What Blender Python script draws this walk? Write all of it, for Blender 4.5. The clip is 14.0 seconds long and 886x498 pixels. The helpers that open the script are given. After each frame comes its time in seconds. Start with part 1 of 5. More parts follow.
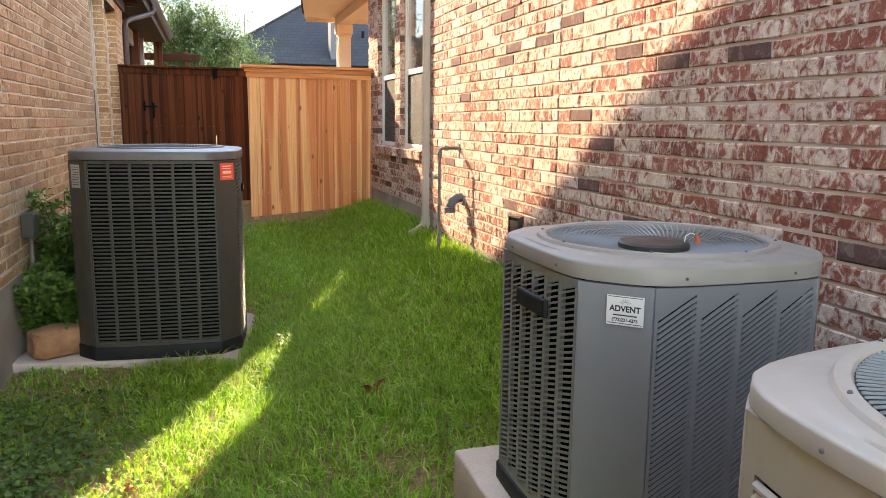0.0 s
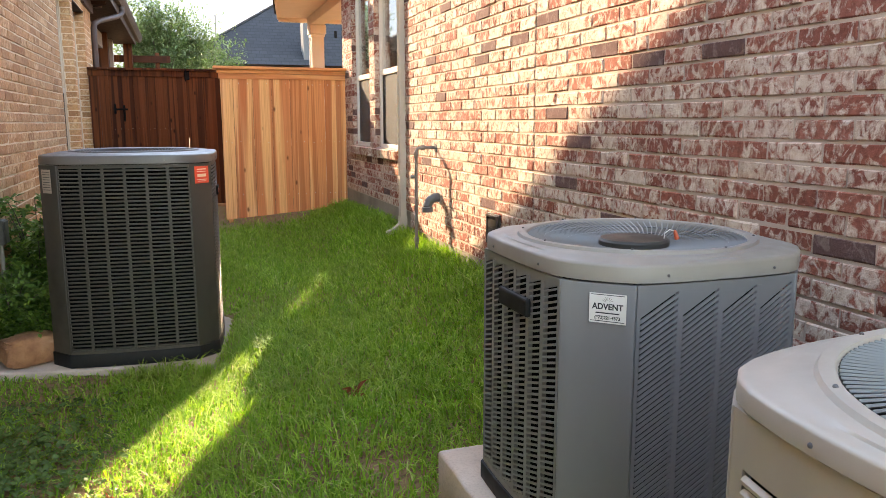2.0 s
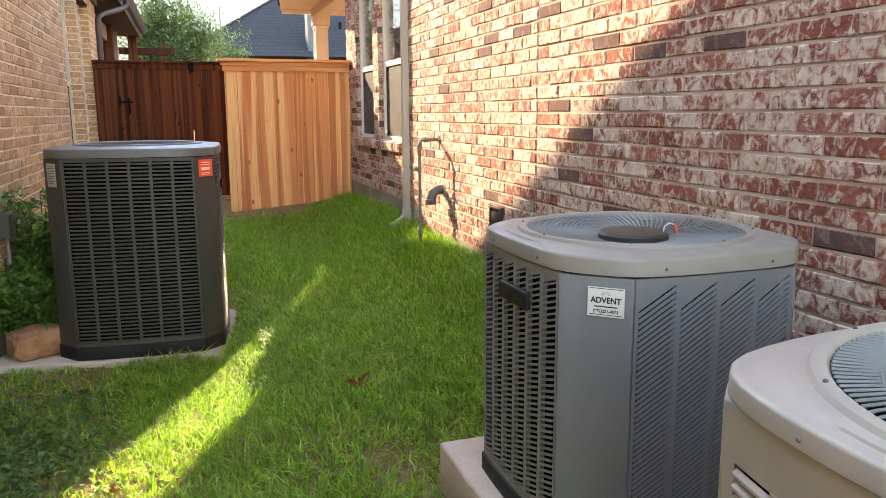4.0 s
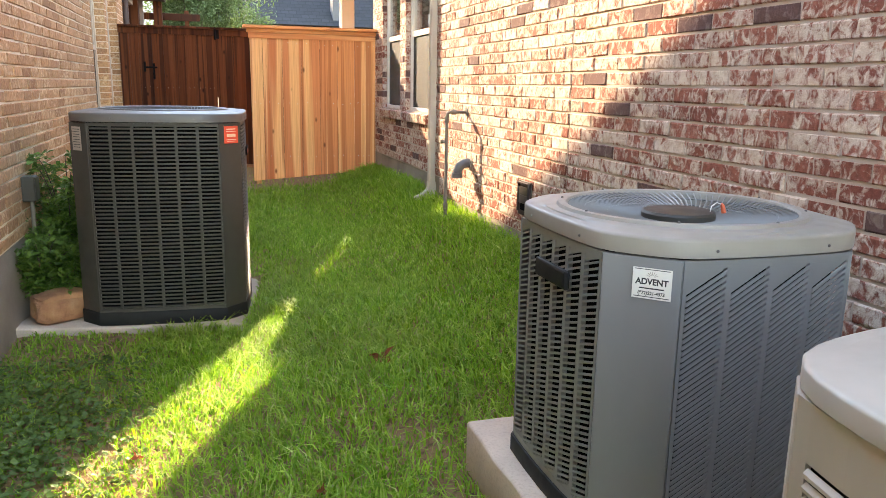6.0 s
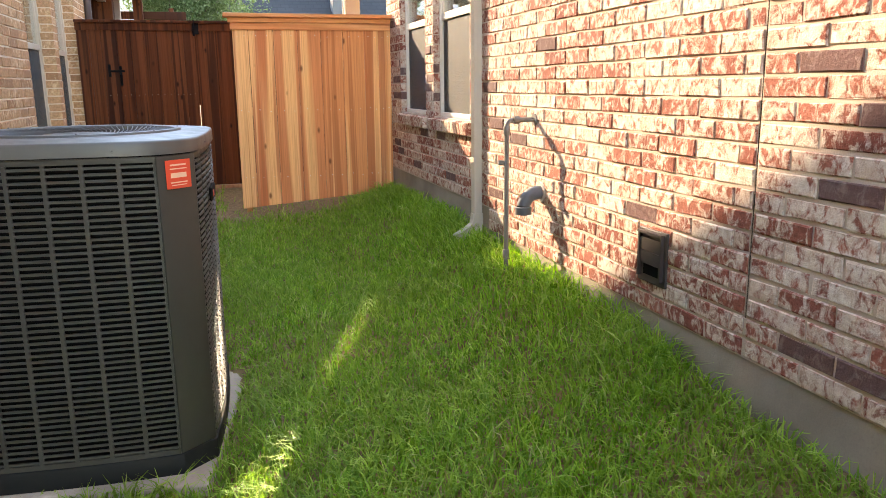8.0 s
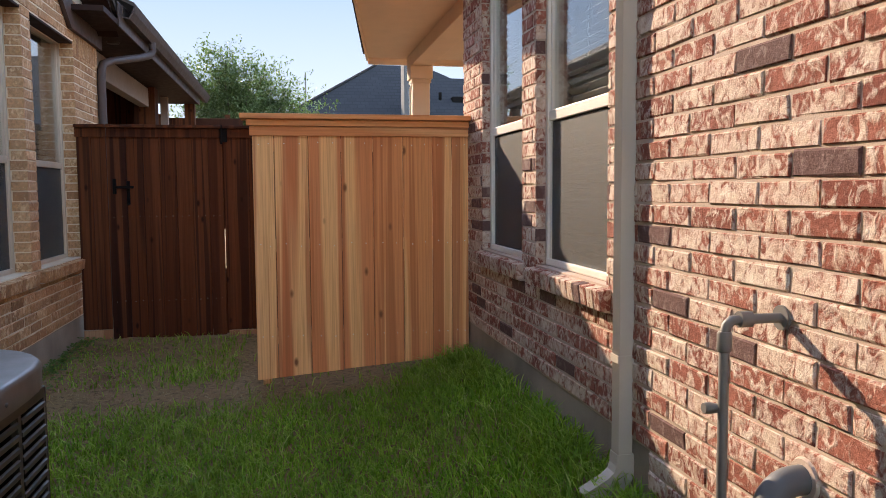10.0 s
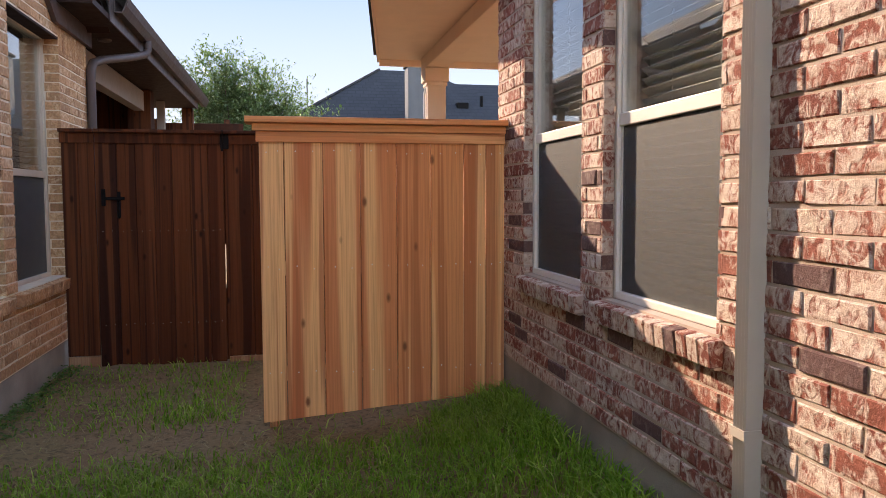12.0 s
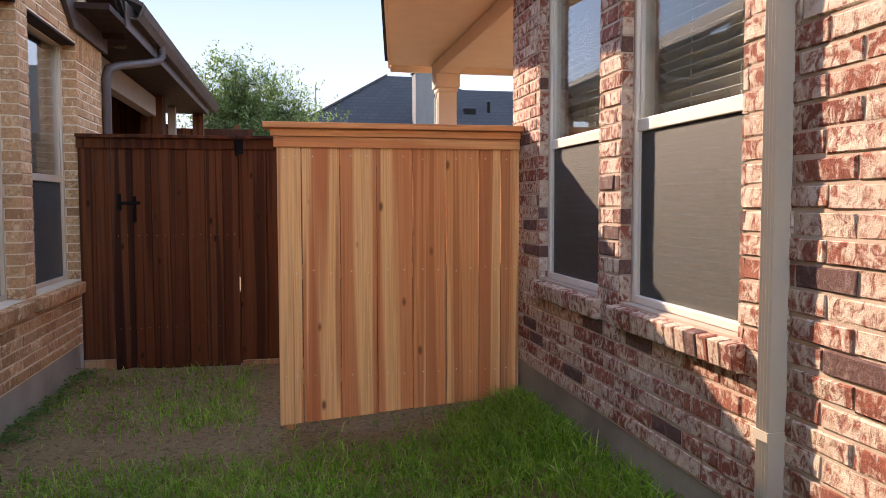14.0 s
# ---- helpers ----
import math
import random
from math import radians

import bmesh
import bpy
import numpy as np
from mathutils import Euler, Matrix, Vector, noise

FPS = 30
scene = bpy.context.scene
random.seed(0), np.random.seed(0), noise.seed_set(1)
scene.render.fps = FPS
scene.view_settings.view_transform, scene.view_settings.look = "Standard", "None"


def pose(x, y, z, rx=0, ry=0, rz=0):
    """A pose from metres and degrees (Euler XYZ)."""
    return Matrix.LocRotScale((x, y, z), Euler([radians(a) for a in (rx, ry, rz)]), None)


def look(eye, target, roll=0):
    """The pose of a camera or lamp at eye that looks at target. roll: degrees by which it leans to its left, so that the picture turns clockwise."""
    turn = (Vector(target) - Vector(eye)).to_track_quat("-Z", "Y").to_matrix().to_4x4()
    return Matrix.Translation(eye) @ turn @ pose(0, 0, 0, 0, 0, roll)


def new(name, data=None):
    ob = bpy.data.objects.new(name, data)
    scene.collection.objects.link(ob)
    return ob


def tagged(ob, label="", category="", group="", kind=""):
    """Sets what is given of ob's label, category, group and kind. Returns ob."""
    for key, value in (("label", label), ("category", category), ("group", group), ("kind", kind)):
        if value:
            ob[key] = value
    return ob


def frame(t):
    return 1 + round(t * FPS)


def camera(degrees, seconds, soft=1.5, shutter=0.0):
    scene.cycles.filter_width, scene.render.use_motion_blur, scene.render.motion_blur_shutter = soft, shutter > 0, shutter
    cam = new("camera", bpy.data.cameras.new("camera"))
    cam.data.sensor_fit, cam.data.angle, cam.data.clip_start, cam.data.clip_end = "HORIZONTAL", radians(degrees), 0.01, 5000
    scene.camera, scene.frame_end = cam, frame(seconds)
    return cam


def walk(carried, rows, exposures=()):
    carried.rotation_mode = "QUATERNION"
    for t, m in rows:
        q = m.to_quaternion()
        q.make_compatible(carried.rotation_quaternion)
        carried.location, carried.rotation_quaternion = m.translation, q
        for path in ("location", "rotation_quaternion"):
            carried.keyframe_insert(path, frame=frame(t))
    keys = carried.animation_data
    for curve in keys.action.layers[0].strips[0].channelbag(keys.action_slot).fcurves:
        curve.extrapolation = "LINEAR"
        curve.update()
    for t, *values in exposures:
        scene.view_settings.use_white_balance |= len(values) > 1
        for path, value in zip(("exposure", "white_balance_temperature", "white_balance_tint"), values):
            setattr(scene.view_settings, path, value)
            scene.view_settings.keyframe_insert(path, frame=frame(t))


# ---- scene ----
cam = camera(60.4, 14.0, soft=0.8)
PATH = [
    (0, (-0.102, 0.39, 1.429), (0.475, 2.277, 1.103), 0.6),
    (0.5, (-0.089, 0.404, 1.42), (0.525, 2.276, 1.076), 0.1),
    (1, (-0.103, 0.382, 1.429), (0.525, 2.251, 1.092), 0.3),
    (1.5, (-0.098, 0.397, 1.43), (0.531, 2.269, 1.117), 0.2),
    (2, (-0.113, 0.402, 1.432), (0.523, 2.27, 1.104), -0.1),
    (4.3, (-0.101, 0.385, 1.443), (0.518, 2.253, 1.092), -0.3),
    (4.5, (-0.101, 0.392, 1.439), (0.507, 2.266, 1.094), 0.4),
    (5, (-0.103, 0.393, 1.43), (0.48, 2.268, 1.047), 1.3),
    (5.5, (-0.115, 0.396, 1.434), (0.459, 2.265, 1.011), 1.4),
    (6, (-0.123, 0.478, 1.426), (0.448, 2.349, 1.009), 1.0),
    (6.5, (-0.081, 0.816, 1.387), (0.441, 2.696, 0.948), -0.9),
    (6.7, (-0.096, 0.983, 1.392), (0.437, 2.864, 0.969), -0.2),
    (7, (-0.053, 1.269, 1.411), (0.464, 3.144, 0.944), -0.1),
    (7.2, (-0.071, 1.482, 1.397), (0.474, 3.353, 0.948), 0.8),
    (9.3, (0.611, 3.965, 1.551), (1.193, 5.843, 1.181), -3.7),
    (9.5, (0.621, 4.181, 1.568), (1.162, 6.084, 1.28), -1.8),
    (10, (0.603, 4.688, 1.571), (0.998, 6.642, 1.418), -0.4),
    (10.5, (0.637, 5.08, 1.575), (0.996, 7.043, 1.441), -0.4),
    (11, (0.62, 5.301, 1.622), (1.008, 7.258, 1.477), 0.7),
    (11.5, (0.545, 5.382, 1.632), (0.962, 7.332, 1.478), 0.6),
    (12, (0.521, 5.405, 1.624), (0.923, 7.36, 1.488), -0.2),
    (12.5, (0.492, 5.394, 1.62), (0.901, 7.346, 1.474), -0.2),
    (13, (0.471, 5.4, 1.611), (0.872, 7.352, 1.445), -0.1),
    (13.5, (0.455, 5.396, 1.617), (0.854, 7.349, 1.453), -0.1),
    (14, (0.451, 5.384, 1.619), (0.84, 7.342, 1.498), -0.1),
]
EXPOSURES = ((0.0, 3.64, 8500, 16), (5.0, 3.76, 8500, 15), (7.0, 4.1, 8400, 14), (7.2, 4.1, 8400, 14), (9.3, 2.9, 7400, 14), (10.0, 2.7, 7300, 17), (11.0, 2.7, 7400, 20), (14.0, 2.98, 7500, 22))
walk(cam, [(t, look(eye, target, roll)) for t, eye, target, roll in PATH], EXPOSURES)
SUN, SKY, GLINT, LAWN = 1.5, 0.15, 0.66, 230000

# ---- world, sun and lamps ----
SUN_FROM = Vector((-1.0, 2.235, 1.15)).normalized()
sky_world = bpy.data.worlds.new("sky")
scene.world = sky_world
sky_world.use_nodes = True
wnt = sky_world.node_tree
sky_tex = wnt.nodes.new("ShaderNodeTexSky")
sky_tex.sky_type = "NISHITA"
sky_tex.sun_disc = False
sky_tex.sun_elevation = math.asin(SUN_FROM.z)
sky_tex.sun_rotation = math.atan2(SUN_FROM.x, SUN_FROM.y)
sky_tex.air_density, sky_tex.dust_density, sky_tex.ozone_density = 1.0, 0.1, 1.0
wnt.links.new(sky_tex.outputs["Color"], wnt.nodes["Background"].inputs["Color"])
wnt.nodes["Background"].inputs["Strength"].default_value = SKY

sun_data = bpy.data.lights.new("sun", "SUN")
sun_data.energy, sun_data.angle, sun_data.color = SUN, radians(0.6), (1.0, 0.86, 0.68)
sun_lamp = new("sun", sun_data)
sun_lamp.matrix_world = look((0, 0, 30), Vector((0, 0, 30)) - SUN_FROM)


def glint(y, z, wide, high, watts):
    """An added area lamp in place of the sun mirrored by a window pane of the east wall: a beam as wide as the pane
    looks from the lawn.
    """
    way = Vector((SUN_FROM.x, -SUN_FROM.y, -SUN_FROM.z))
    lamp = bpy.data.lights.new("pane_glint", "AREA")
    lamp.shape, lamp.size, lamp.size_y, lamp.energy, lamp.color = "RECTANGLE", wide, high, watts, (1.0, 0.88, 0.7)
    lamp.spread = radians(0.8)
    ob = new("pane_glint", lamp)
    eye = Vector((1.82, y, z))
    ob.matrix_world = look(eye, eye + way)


# Added lamps, placed so that their beams draw the bright strips on the lawn.
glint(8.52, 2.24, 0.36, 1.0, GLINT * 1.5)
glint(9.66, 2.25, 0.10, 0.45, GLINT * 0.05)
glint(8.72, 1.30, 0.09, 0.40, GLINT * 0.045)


# ---- materials ----
class Shader:
    """A material with short ways to add and join nodes."""

    def __init__(self, name, rough=0.7, metal=0.0, gloss=0.5):
        self.m = bpy.data.materials.new(name)
        self.m.use_nodes = True
        self.t = self.m.node_tree
        self.b = self.t.nodes["Principled BSDF"]
        self.b.inputs["Roughness"].default_value = rough
        self.b.inputs["Metallic"].default_value = metal
        self.b.inputs["Specular IOR Level"].default_value = gloss
        self.co = self.node("ShaderNodeTexCoord").outputs["Object"]

    def node(self, kind):
        return self.t.nodes.new(kind)

    def join(self, a, b):
        self.t.links.new(a, b)

    def put(self, socket, value):
        if isinstance(value, bpy.types.NodeSocket):
            self.join(value, socket)
        elif isinstance(value, tuple) and len(value) == 3 and socket.type == "RGBA":
            socket.default_value = (*value, 1)
        else:
            socket.default_value = value

    def scaled(self, sx, sy, sz, src=None):
        n = self.node("ShaderNodeMapping")
        n.inputs["Scale"].default_value = (sx, sy, sz)
        self.join(src or self.co, n.inputs["Vector"])
        return n.outputs["Vector"]

    def shifted(self, src, rnd, much=37.0):
        """Coordinates moved by a random number, so that alike pieces differ."""
        n = self.node("ShaderNodeVectorMath")
        n.operation = "ADD"
        m = self.node("ShaderNodeVectorMath")
        m.operation = "SCALE"
        m.inputs[0].default_value = (much, much * 0.7, much * 1.3)
        self.join(rnd, m.inputs["Scale"])
        self.join(src, n.inputs[0])
        self.join(m.outputs[0], n.inputs[1])
        return n.outputs[0]

    def noise(self, scale, detail=4.0, src=None, rough=0.55, distort=0.0):
        n = self.node("ShaderNodeTexNoise")
        n.inputs["Scale"].default_value = scale
        n.inputs["Detail"].default_value = detail
        n.inputs["Roughness"].default_value = rough
        n.inputs["Distortion"].default_value = distort
        self.join(src or self.co, n.inputs["Vector"])
        return n.outputs["Fac"]

    def ramp(self, fac, *stops):
        n = self.node("ShaderNodeValToRGB")
        els = n.color_ramp.elements
        while len(els) < len(stops):
            els.new(0.5)
        for e, (p, c) in zip(els, stops):
            e.position = p
            e.color = (c, c, c, 1) if isinstance(c, (int, float)) else (*c, 1)
        self.join(fac, n.inputs["Fac"])
        return n.outputs["Color"]

    def mix(self, fac, a, b, kind="MIX"):
        n = self.node("ShaderNodeMix")
        n.data_type, n.blend_type = "RGBA", kind
        self.put(n.inputs[0], fac)
        self.put(n.inputs[6], a)
        self.put(n.inputs[7], b)
        return n.outputs[2]

    def math(self, op, a, b=0.0):
        n = self.node("ShaderNodeMath")
        n.operation = op
        self.put(n.inputs[0], a)
        self.put(n.inputs[1], b)
        return n.outputs[0]

    def island(self):
        return self.node("ShaderNodeNewGeometry").outputs["Random Per Island"]

    def single(self):
        return self.node("ShaderNodeObjectInfo").outputs["Random"]

    def where(self):
        return self.node("ShaderNodeNewGeometry").outputs["Position"]

    def color(self, value):
        self.put(self.b.inputs["Base Color"], value)
        return self

    def rough(self, value):
        self.put(self.b.inputs["Roughness"], value)
        return self

    def bump(self, height, strength=0.3, far=0.01):
        n = self.node("ShaderNodeBump")
        n.inputs["Strength"].default_value = strength
        n.inputs["Distance"].default_value = far
        self.join(height, n.inputs["Height"])
        self.join(n.outputs["Normal"], self.b.inputs["Normal"])
        return self


def brick_material(name, single, reds, pale, dark_share, pale_from, soft=0.15):
    s = Shader(name, 0.88, gloss=0.2)
    rnd = s.single() if single else s.island()
    co = s.shifted(s.where(), rnd)
    body = s.ramp(rnd, *reds)
    hue = s.math("FRACT", s.math("MULTIPLY", rnd, 17.31))
    tone = s.math("FRACT", s.math("MULTIPLY", rnd, 91.7))
    body = s.mix(s.ramp(s.noise(48, 4, co), (0.38, 0.0), (0.7, 0.65)), body, tuple(c * 0.45 for c in reds[0][1]))
    # lime smears: blots dragged a little upright, with ragged edges and chips
    blot = s.noise(1.0, 3, s.scaled(24, 24, 20, co), 0.6, 0.9)
    ragged = s.noise(1.0, 5, s.scaled(95, 95, 48, co), 0.72, 0.6)
    much = s.math("ADD", blot, s.math("MULTIPLY", s.math("SUBTRACT", hue, 0.5), 0.20))
    much = s.math("ADD", much, s.math("MULTIPLY", s.math("SUBTRACT", ragged, 0.5), 0.30))
    mask = s.ramp(much, (pale_from - 0.02, 0.0), (pale_from + soft, 0.85), (0.75, 1.0))
    dark = s.math("LESS_THAN", hue, dark_share)
    mask = s.math("MULTIPLY", mask, s.math("SUBTRACT", 1.0, s.math("MULTIPLY", dark, 0.8)))
    body = s.mix(s.math("MULTIPLY", dark, 0.85), body, (0.10, 0.062, 0.06))
    pale_c = s.mix(s.ramp(s.noise(30, 4, co), (0.35, 0.0), (0.7, 1.0)), pale, tuple(c * k for c, k in zip(pale, (0.74, 0.64, 0.58))))
    pale_c = s.mix(s.math("MULTIPLY", tone, 0.35), pale_c, tuple(0.5 * (c + k) for c, k in zip(pale, reds[1][1])))
    s.color(s.mix(mask, body, pale_c))
    s.bump(s.math("ADD", s.noise(70, 6, co, 0.68), s.math("MULTIPLY", mask, 0.35)), 0.7, 0.007)
    return s.m


RED_STOPS = ((0.0, (0.28, 0.086, 0.058)), (0.5, (0.36, 0.130, 0.090)), (1.0, (0.22, 0.062, 0.044)))
TAN_STOPS = ((0.0, (0.46, 0.24, 0.115)), (0.5, (0.58, 0.32, 0.16)), (1.0, (0.35, 0.17, 0.082)))
M_BRICK = brick_material("red_brick_joined", False, RED_STOPS, (0.72, 0.62, 0.52), 0.08, 0.435)
M_BRICK1 = brick_material("red_brick", True, RED_STOPS, (0.72, 0.62, 0.52), 0.08, 0.435)
M_TAN = brick_material("tan_brick_joined", False, TAN_STOPS, (0.78, 0.56, 0.35), 0.0, 0.54, 0.16)
M_TAN1 = brick_material("tan_brick", True, TAN_STOPS, (0.78, 0.56, 0.35), 0.0, 0.54, 0.16)


def mortar_material(name, c):
    s = Shader(name, 0.95, gloss=0.15)
    s.color(s.mix(s.noise(6, 5), c, tuple(k * 0.72 for k in c)))
    s.bump(s.noise(160, 5), 0.5, 0.004)
    return s.m


M_MORTAR = mortar_material("mortar", (0.56, 0.44, 0.36))
M_MORTAR_T = mortar_material("pale_mortar", (0.82, 0.66, 0.48))


def concrete_material(name, c):
    s = Shader(name, 0.9)
    a = s.mix(s.ramp(s.noise(2.2, 5), (0.35, 0.0), (0.7, 1.0)), c, tuple(k * 0.62 for k in c))
    s.color(s.mix(s.ramp(s.noise(90, 4), (0.5, 0.0), (0.8, 0.4)), a, (0.2, 0.17, 0.14)))
    s.bump(s.noise(120, 5), 0.35, 0.004)
    return s.m


M_CONCRETE = concrete_material("concrete", (0.34, 0.28, 0.22))
M_PAD = concrete_material("pad_concrete", (0.56, 0.44, 0.34))


def metal_paint(name, c, rough=0.42, worn=0.85, gloss=0.5):
    s = Shader(name, rough, gloss=gloss)
    s.color(s.mix(s.ramp(s.noise(3.5, 5, s.scaled(1, 1, 0.35)), (0.4, 0.0), (0.75, 1.0)), c, tuple(k * worn for k in c)))
    s.rough(s.ramp(s.noise(14, 4), (0.3, rough - 0.06), (0.8, rough + 0.14)))
    s.bump(s.noise(420, 2), 0.08, 0.001)
    return s.m


M_AC_DARK = metal_paint("dark_grey_paint", (0.046, 0.043, 0.036), 0.45, gloss=0.3)
M_AC_DARK_LID = metal_paint("dark_lid_paint", (0.085, 0.08, 0.073), 0.42)
M_AC_GREY = metal_paint("blue_grey_paint", (0.185, 0.188, 0.182), 0.45)
M_AC_LID = metal_paint("grey_lid_paint", (0.25, 0.23, 0.20), 0.48)
M_AC_BEIGE = metal_paint("beige_paint", (0.42, 0.375, 0.31), 0.4)
M_BLACK = metal_paint("black_plastic", (0.012, 0.012, 0.012), 0.6, gloss=0.2)
# Near-black, so that the shade inside louvres, wells and openings is in the colour.
M_INNER_SHADE = metal_paint("inner_shade_black", (0.006, 0.006, 0.006), 0.9, gloss=0.03)
M_WIRE = metal_paint("grille_wire", (0.17, 0.168, 0.16), 0.4)
M_WIRE_D = metal_paint("dark_grille_wire", (0.06, 0.06, 0.06), 0.4)
M_WIRE_B = metal_paint("beige_grille_wire", (0.20, 0.21, 0.20), 0.4)
M_SCREW = metal_paint("screw_metal", (0.10, 0.09, 0.09), 0.4)
M_CHIMNEY = metal_paint("chimney_paint", (0.10, 0.10, 0.105), 0.7, gloss=0.15)
M_WHITE = metal_paint("white_paint", (0.78, 0.76, 0.72), 0.5, 0.93)
M_SASH = metal_paint("window_vinyl", (0.72, 0.66, 0.58), 0.4, 0.92)
M_SASH_T = metal_paint("tan_window_vinyl", (0.52, 0.42, 0.31), 0.45, 0.9)
M_SPOUT = metal_paint("tan_aluminium", (0.50, 0.43, 0.35), 0.4, 0.9)
M_PIPE = metal_paint("grey_pipe", (0.16, 0.145, 0.13), 0.55, 0.7)
M_PVC = metal_paint("grey_pvc", (0.115, 0.118, 0.122), 0.5, 0.85, gloss=0.3)
M_VENT = metal_paint("brown_plastic", (0.045, 0.030, 0.026), 0.55)
M_TRIM = metal_paint("peach_trim_paint", (0.78, 0.60, 0.45), 0.6, 0.93)
M_BROWN = metal_paint("brown_trim_paint", (0.034, 0.016, 0.012), 0.7, 0.8, gloss=0.15)
M_BROWN_L = metal_paint("brown_gutter_paint", (0.080, 0.052, 0.044), 0.5, 0.85, gloss=0.25)
# Trim colour cut to about a third: the beam's shade is in the paint.
M_BEAM = metal_paint("shaded_beam_paint", (0.27, 0.21, 0.175), 0.6, 0.9, gloss=0.2)
M_IRON = metal_paint("black_iron", (0.006, 0.005, 0.005), 0.75, gloss=0.1)
M_RED = metal_paint("red_sticker", (0.72, 0.07, 0.03), 0.4, 0.95)
M_LABEL = metal_paint("label_white", (0.74, 0.72, 0.66), 0.4, 0.95)
M_LABEL_G = metal_paint("label_aged", (0.34, 0.30, 0.26), 0.5, 0.8)
M_INK = metal_paint("label_ink", (0.03, 0.03, 0.03), 0.5)
M_INK_P = metal_paint("pale_ink", (0.85, 0.55, 0.40), 0.5)
# The dimness indoors is put into this dark wall colour.
M_ROOM = metal_paint("room_shade_paint", (0.10, 0.09, 0.08), 0.9)
M_BLIND = metal_paint("blind_slat", (0.62, 0.60, 0.56), 0.5, 0.95)
M_ORANGE = metal_paint("orange_wire_nut", (0.65, 0.12, 0.05), 0.4)


def wood_material(name, tones, sap, single=True, knots=True, rough=0.65, lying=False):
    """Upright boards: heartwood with streaks of pale sapwood, grain and knots."""
    s = Shader(name, rough, gloss=0.2)
    rnd = s.single() if single else s.island()
    co = s.where()
    if lying:  # grain along x
        turned = s.node("ShaderNodeMapping")
        turned.inputs["Rotation"].default_value = (0, radians(90), 0)
        s.join(co, turned.inputs["Vector"])
        co = turned.outputs["Vector"]
    co = s.shifted(co, rnd)
    tone = s.ramp(rnd, *tones)
    band = s.noise(1.0, 1, s.scaled(8, 8, 0.16, co), 0.4, 0.3)
    c = s.mix(s.ramp(band, (0.50, 0.0), (0.57, 0.9)), tone, sap)
    c = s.mix(s.ramp(s.noise(1.0, 2, s.scaled(17, 17, 0.25, s.shifted(co, rnd, 5.0)), 0.5, 0.4), (0.54, 0.0), (0.60, 0.75)), c, tuple(k * 0.8 for k in tones[2 if len(tones) > 2 else 0][1]))
    grain = s.noise(1.0, 5, s.scaled(95, 95, 1.6, co), 0.6, 0.4)
    c = s.mix(s.ramp(grain, (0.42, 0.0), (0.75, 0.55)), c, tuple(k * 0.55 for k in tones[0][1]))
    if knots:
        v = s.node("ShaderNodeTexVoronoi")
        v.inputs["Scale"].default_value = 1.0
        s.join(s.scaled(7.0, 7.0, 3.2, co), v.inputs["Vector"])
        c = s.mix(s.ramp(v.outputs["Distance"], (0.05, 0.9), (0.13, 0.0)), c, tuple(k * 0.28 for k in tones[0][1]))
    s.color(c)
    s.bump(grain, 0.25, 0.003)
    return s.m


CEDAR = ((0.0, (0.66, 0.225, 0.082)), (0.3, (0.78, 0.335, 0.13)), (0.5, (0.60, 0.175, 0.065)), (0.75, (0.74, 0.29, 0.11)), (1.0, (0.62, 0.20, 0.075)))
M_CEDAR_RAIL = wood_material("new_cedar_trim", CEDAR, (0.82, 0.41, 0.18), lying=True)
M_CEDAR = wood_material("new_cedar", CEDAR, (0.88, 0.47, 0.205))
STAIN = ((0.0, (0.060, 0.015, 0.005)), (0.5, (0.105, 0.028, 0.008)), (1.0, (0.030, 0.008, 0.003)))
M_STAIN = wood_material("dark_stained_cedar", STAIN, (0.12, 0.036, 0.012), rough=0.85)
M_RAW = wood_material("raw_pine", ((0.0, (0.34, 0.16, 0.075)), (1.0, (0.40, 0.2, 0.1))), (0.42, 0.24, 0.13))


def shingle_material(name, c):
    s = Shader(name, 0.95, gloss=0.1)
    b = s.node("ShaderNodeTexBrick")
    b.inputs["Scale"].default_value = 1.0
    b.inputs["Brick Width"].default_value = 0.28
    b.inputs["Row Height"].default_value = 0.14
    b.inputs["Mortar Size"].default_value = 0.012
    b.inputs["Color1"].default_value = (*c, 1)
    b.inputs["Color2"].default_value = (*[k * 1.3 for k in c], 1)
    b.inputs["Mortar"].default_value = (*[k * 0.7 for k in c], 1)
    turned = s.node("ShaderNodeMapping")
    turned.inputs["Rotation"].default_value = (radians(90), 0, 0)
    s.join(s.co, turned.inputs["Vector"])
    s.join(turned.outputs["Vector"], b.inputs["Vector"])
    s.color(s.mix(s.noise(1.2, 4), b.outputs["Color"], tuple(k * 0.8 for k in c)))
    s.bump(s.noise(60, 3), 0.4, 0.01)
    return s.m


M_SHINGLE = shingle_material("slate_grey_shingle", (0.034, 0.034, 0.037))
M_SHINGLE_B = shingle_material("brown_shingle", (0.075, 0.055, 0.045))


def soil_material():
    s = Shader("soil_and_thatch", 0.98, gloss=0.1)
    p = s.where()
    c = s.ramp(s.noise(1.1, 6, p, 0.6), (0.3, (0.18, 0.105, 0.054)), (0.5, (0.30, 0.19, 0.10)), (0.7, (0.23, 0.175, 0.075)))
    chips = s.noise(45, 5, p, 0.7)
    c = s.mix(s.ramp(chips, (0.56, 0.0), (0.68, 0.6)), c, (0.30, 0.19, 0.095))
    c = s.mix(s.ramp(s.noise(28, 4, p), (0.5, 0.0), (0.7, 0.7)), c, (0.05, 0.037, 0.024))
    s.color(c)
    s.bump(s.noise(60, 6, p, 0.7), 0.9, 0.02)
    return s.m


M_SOIL = soil_material()


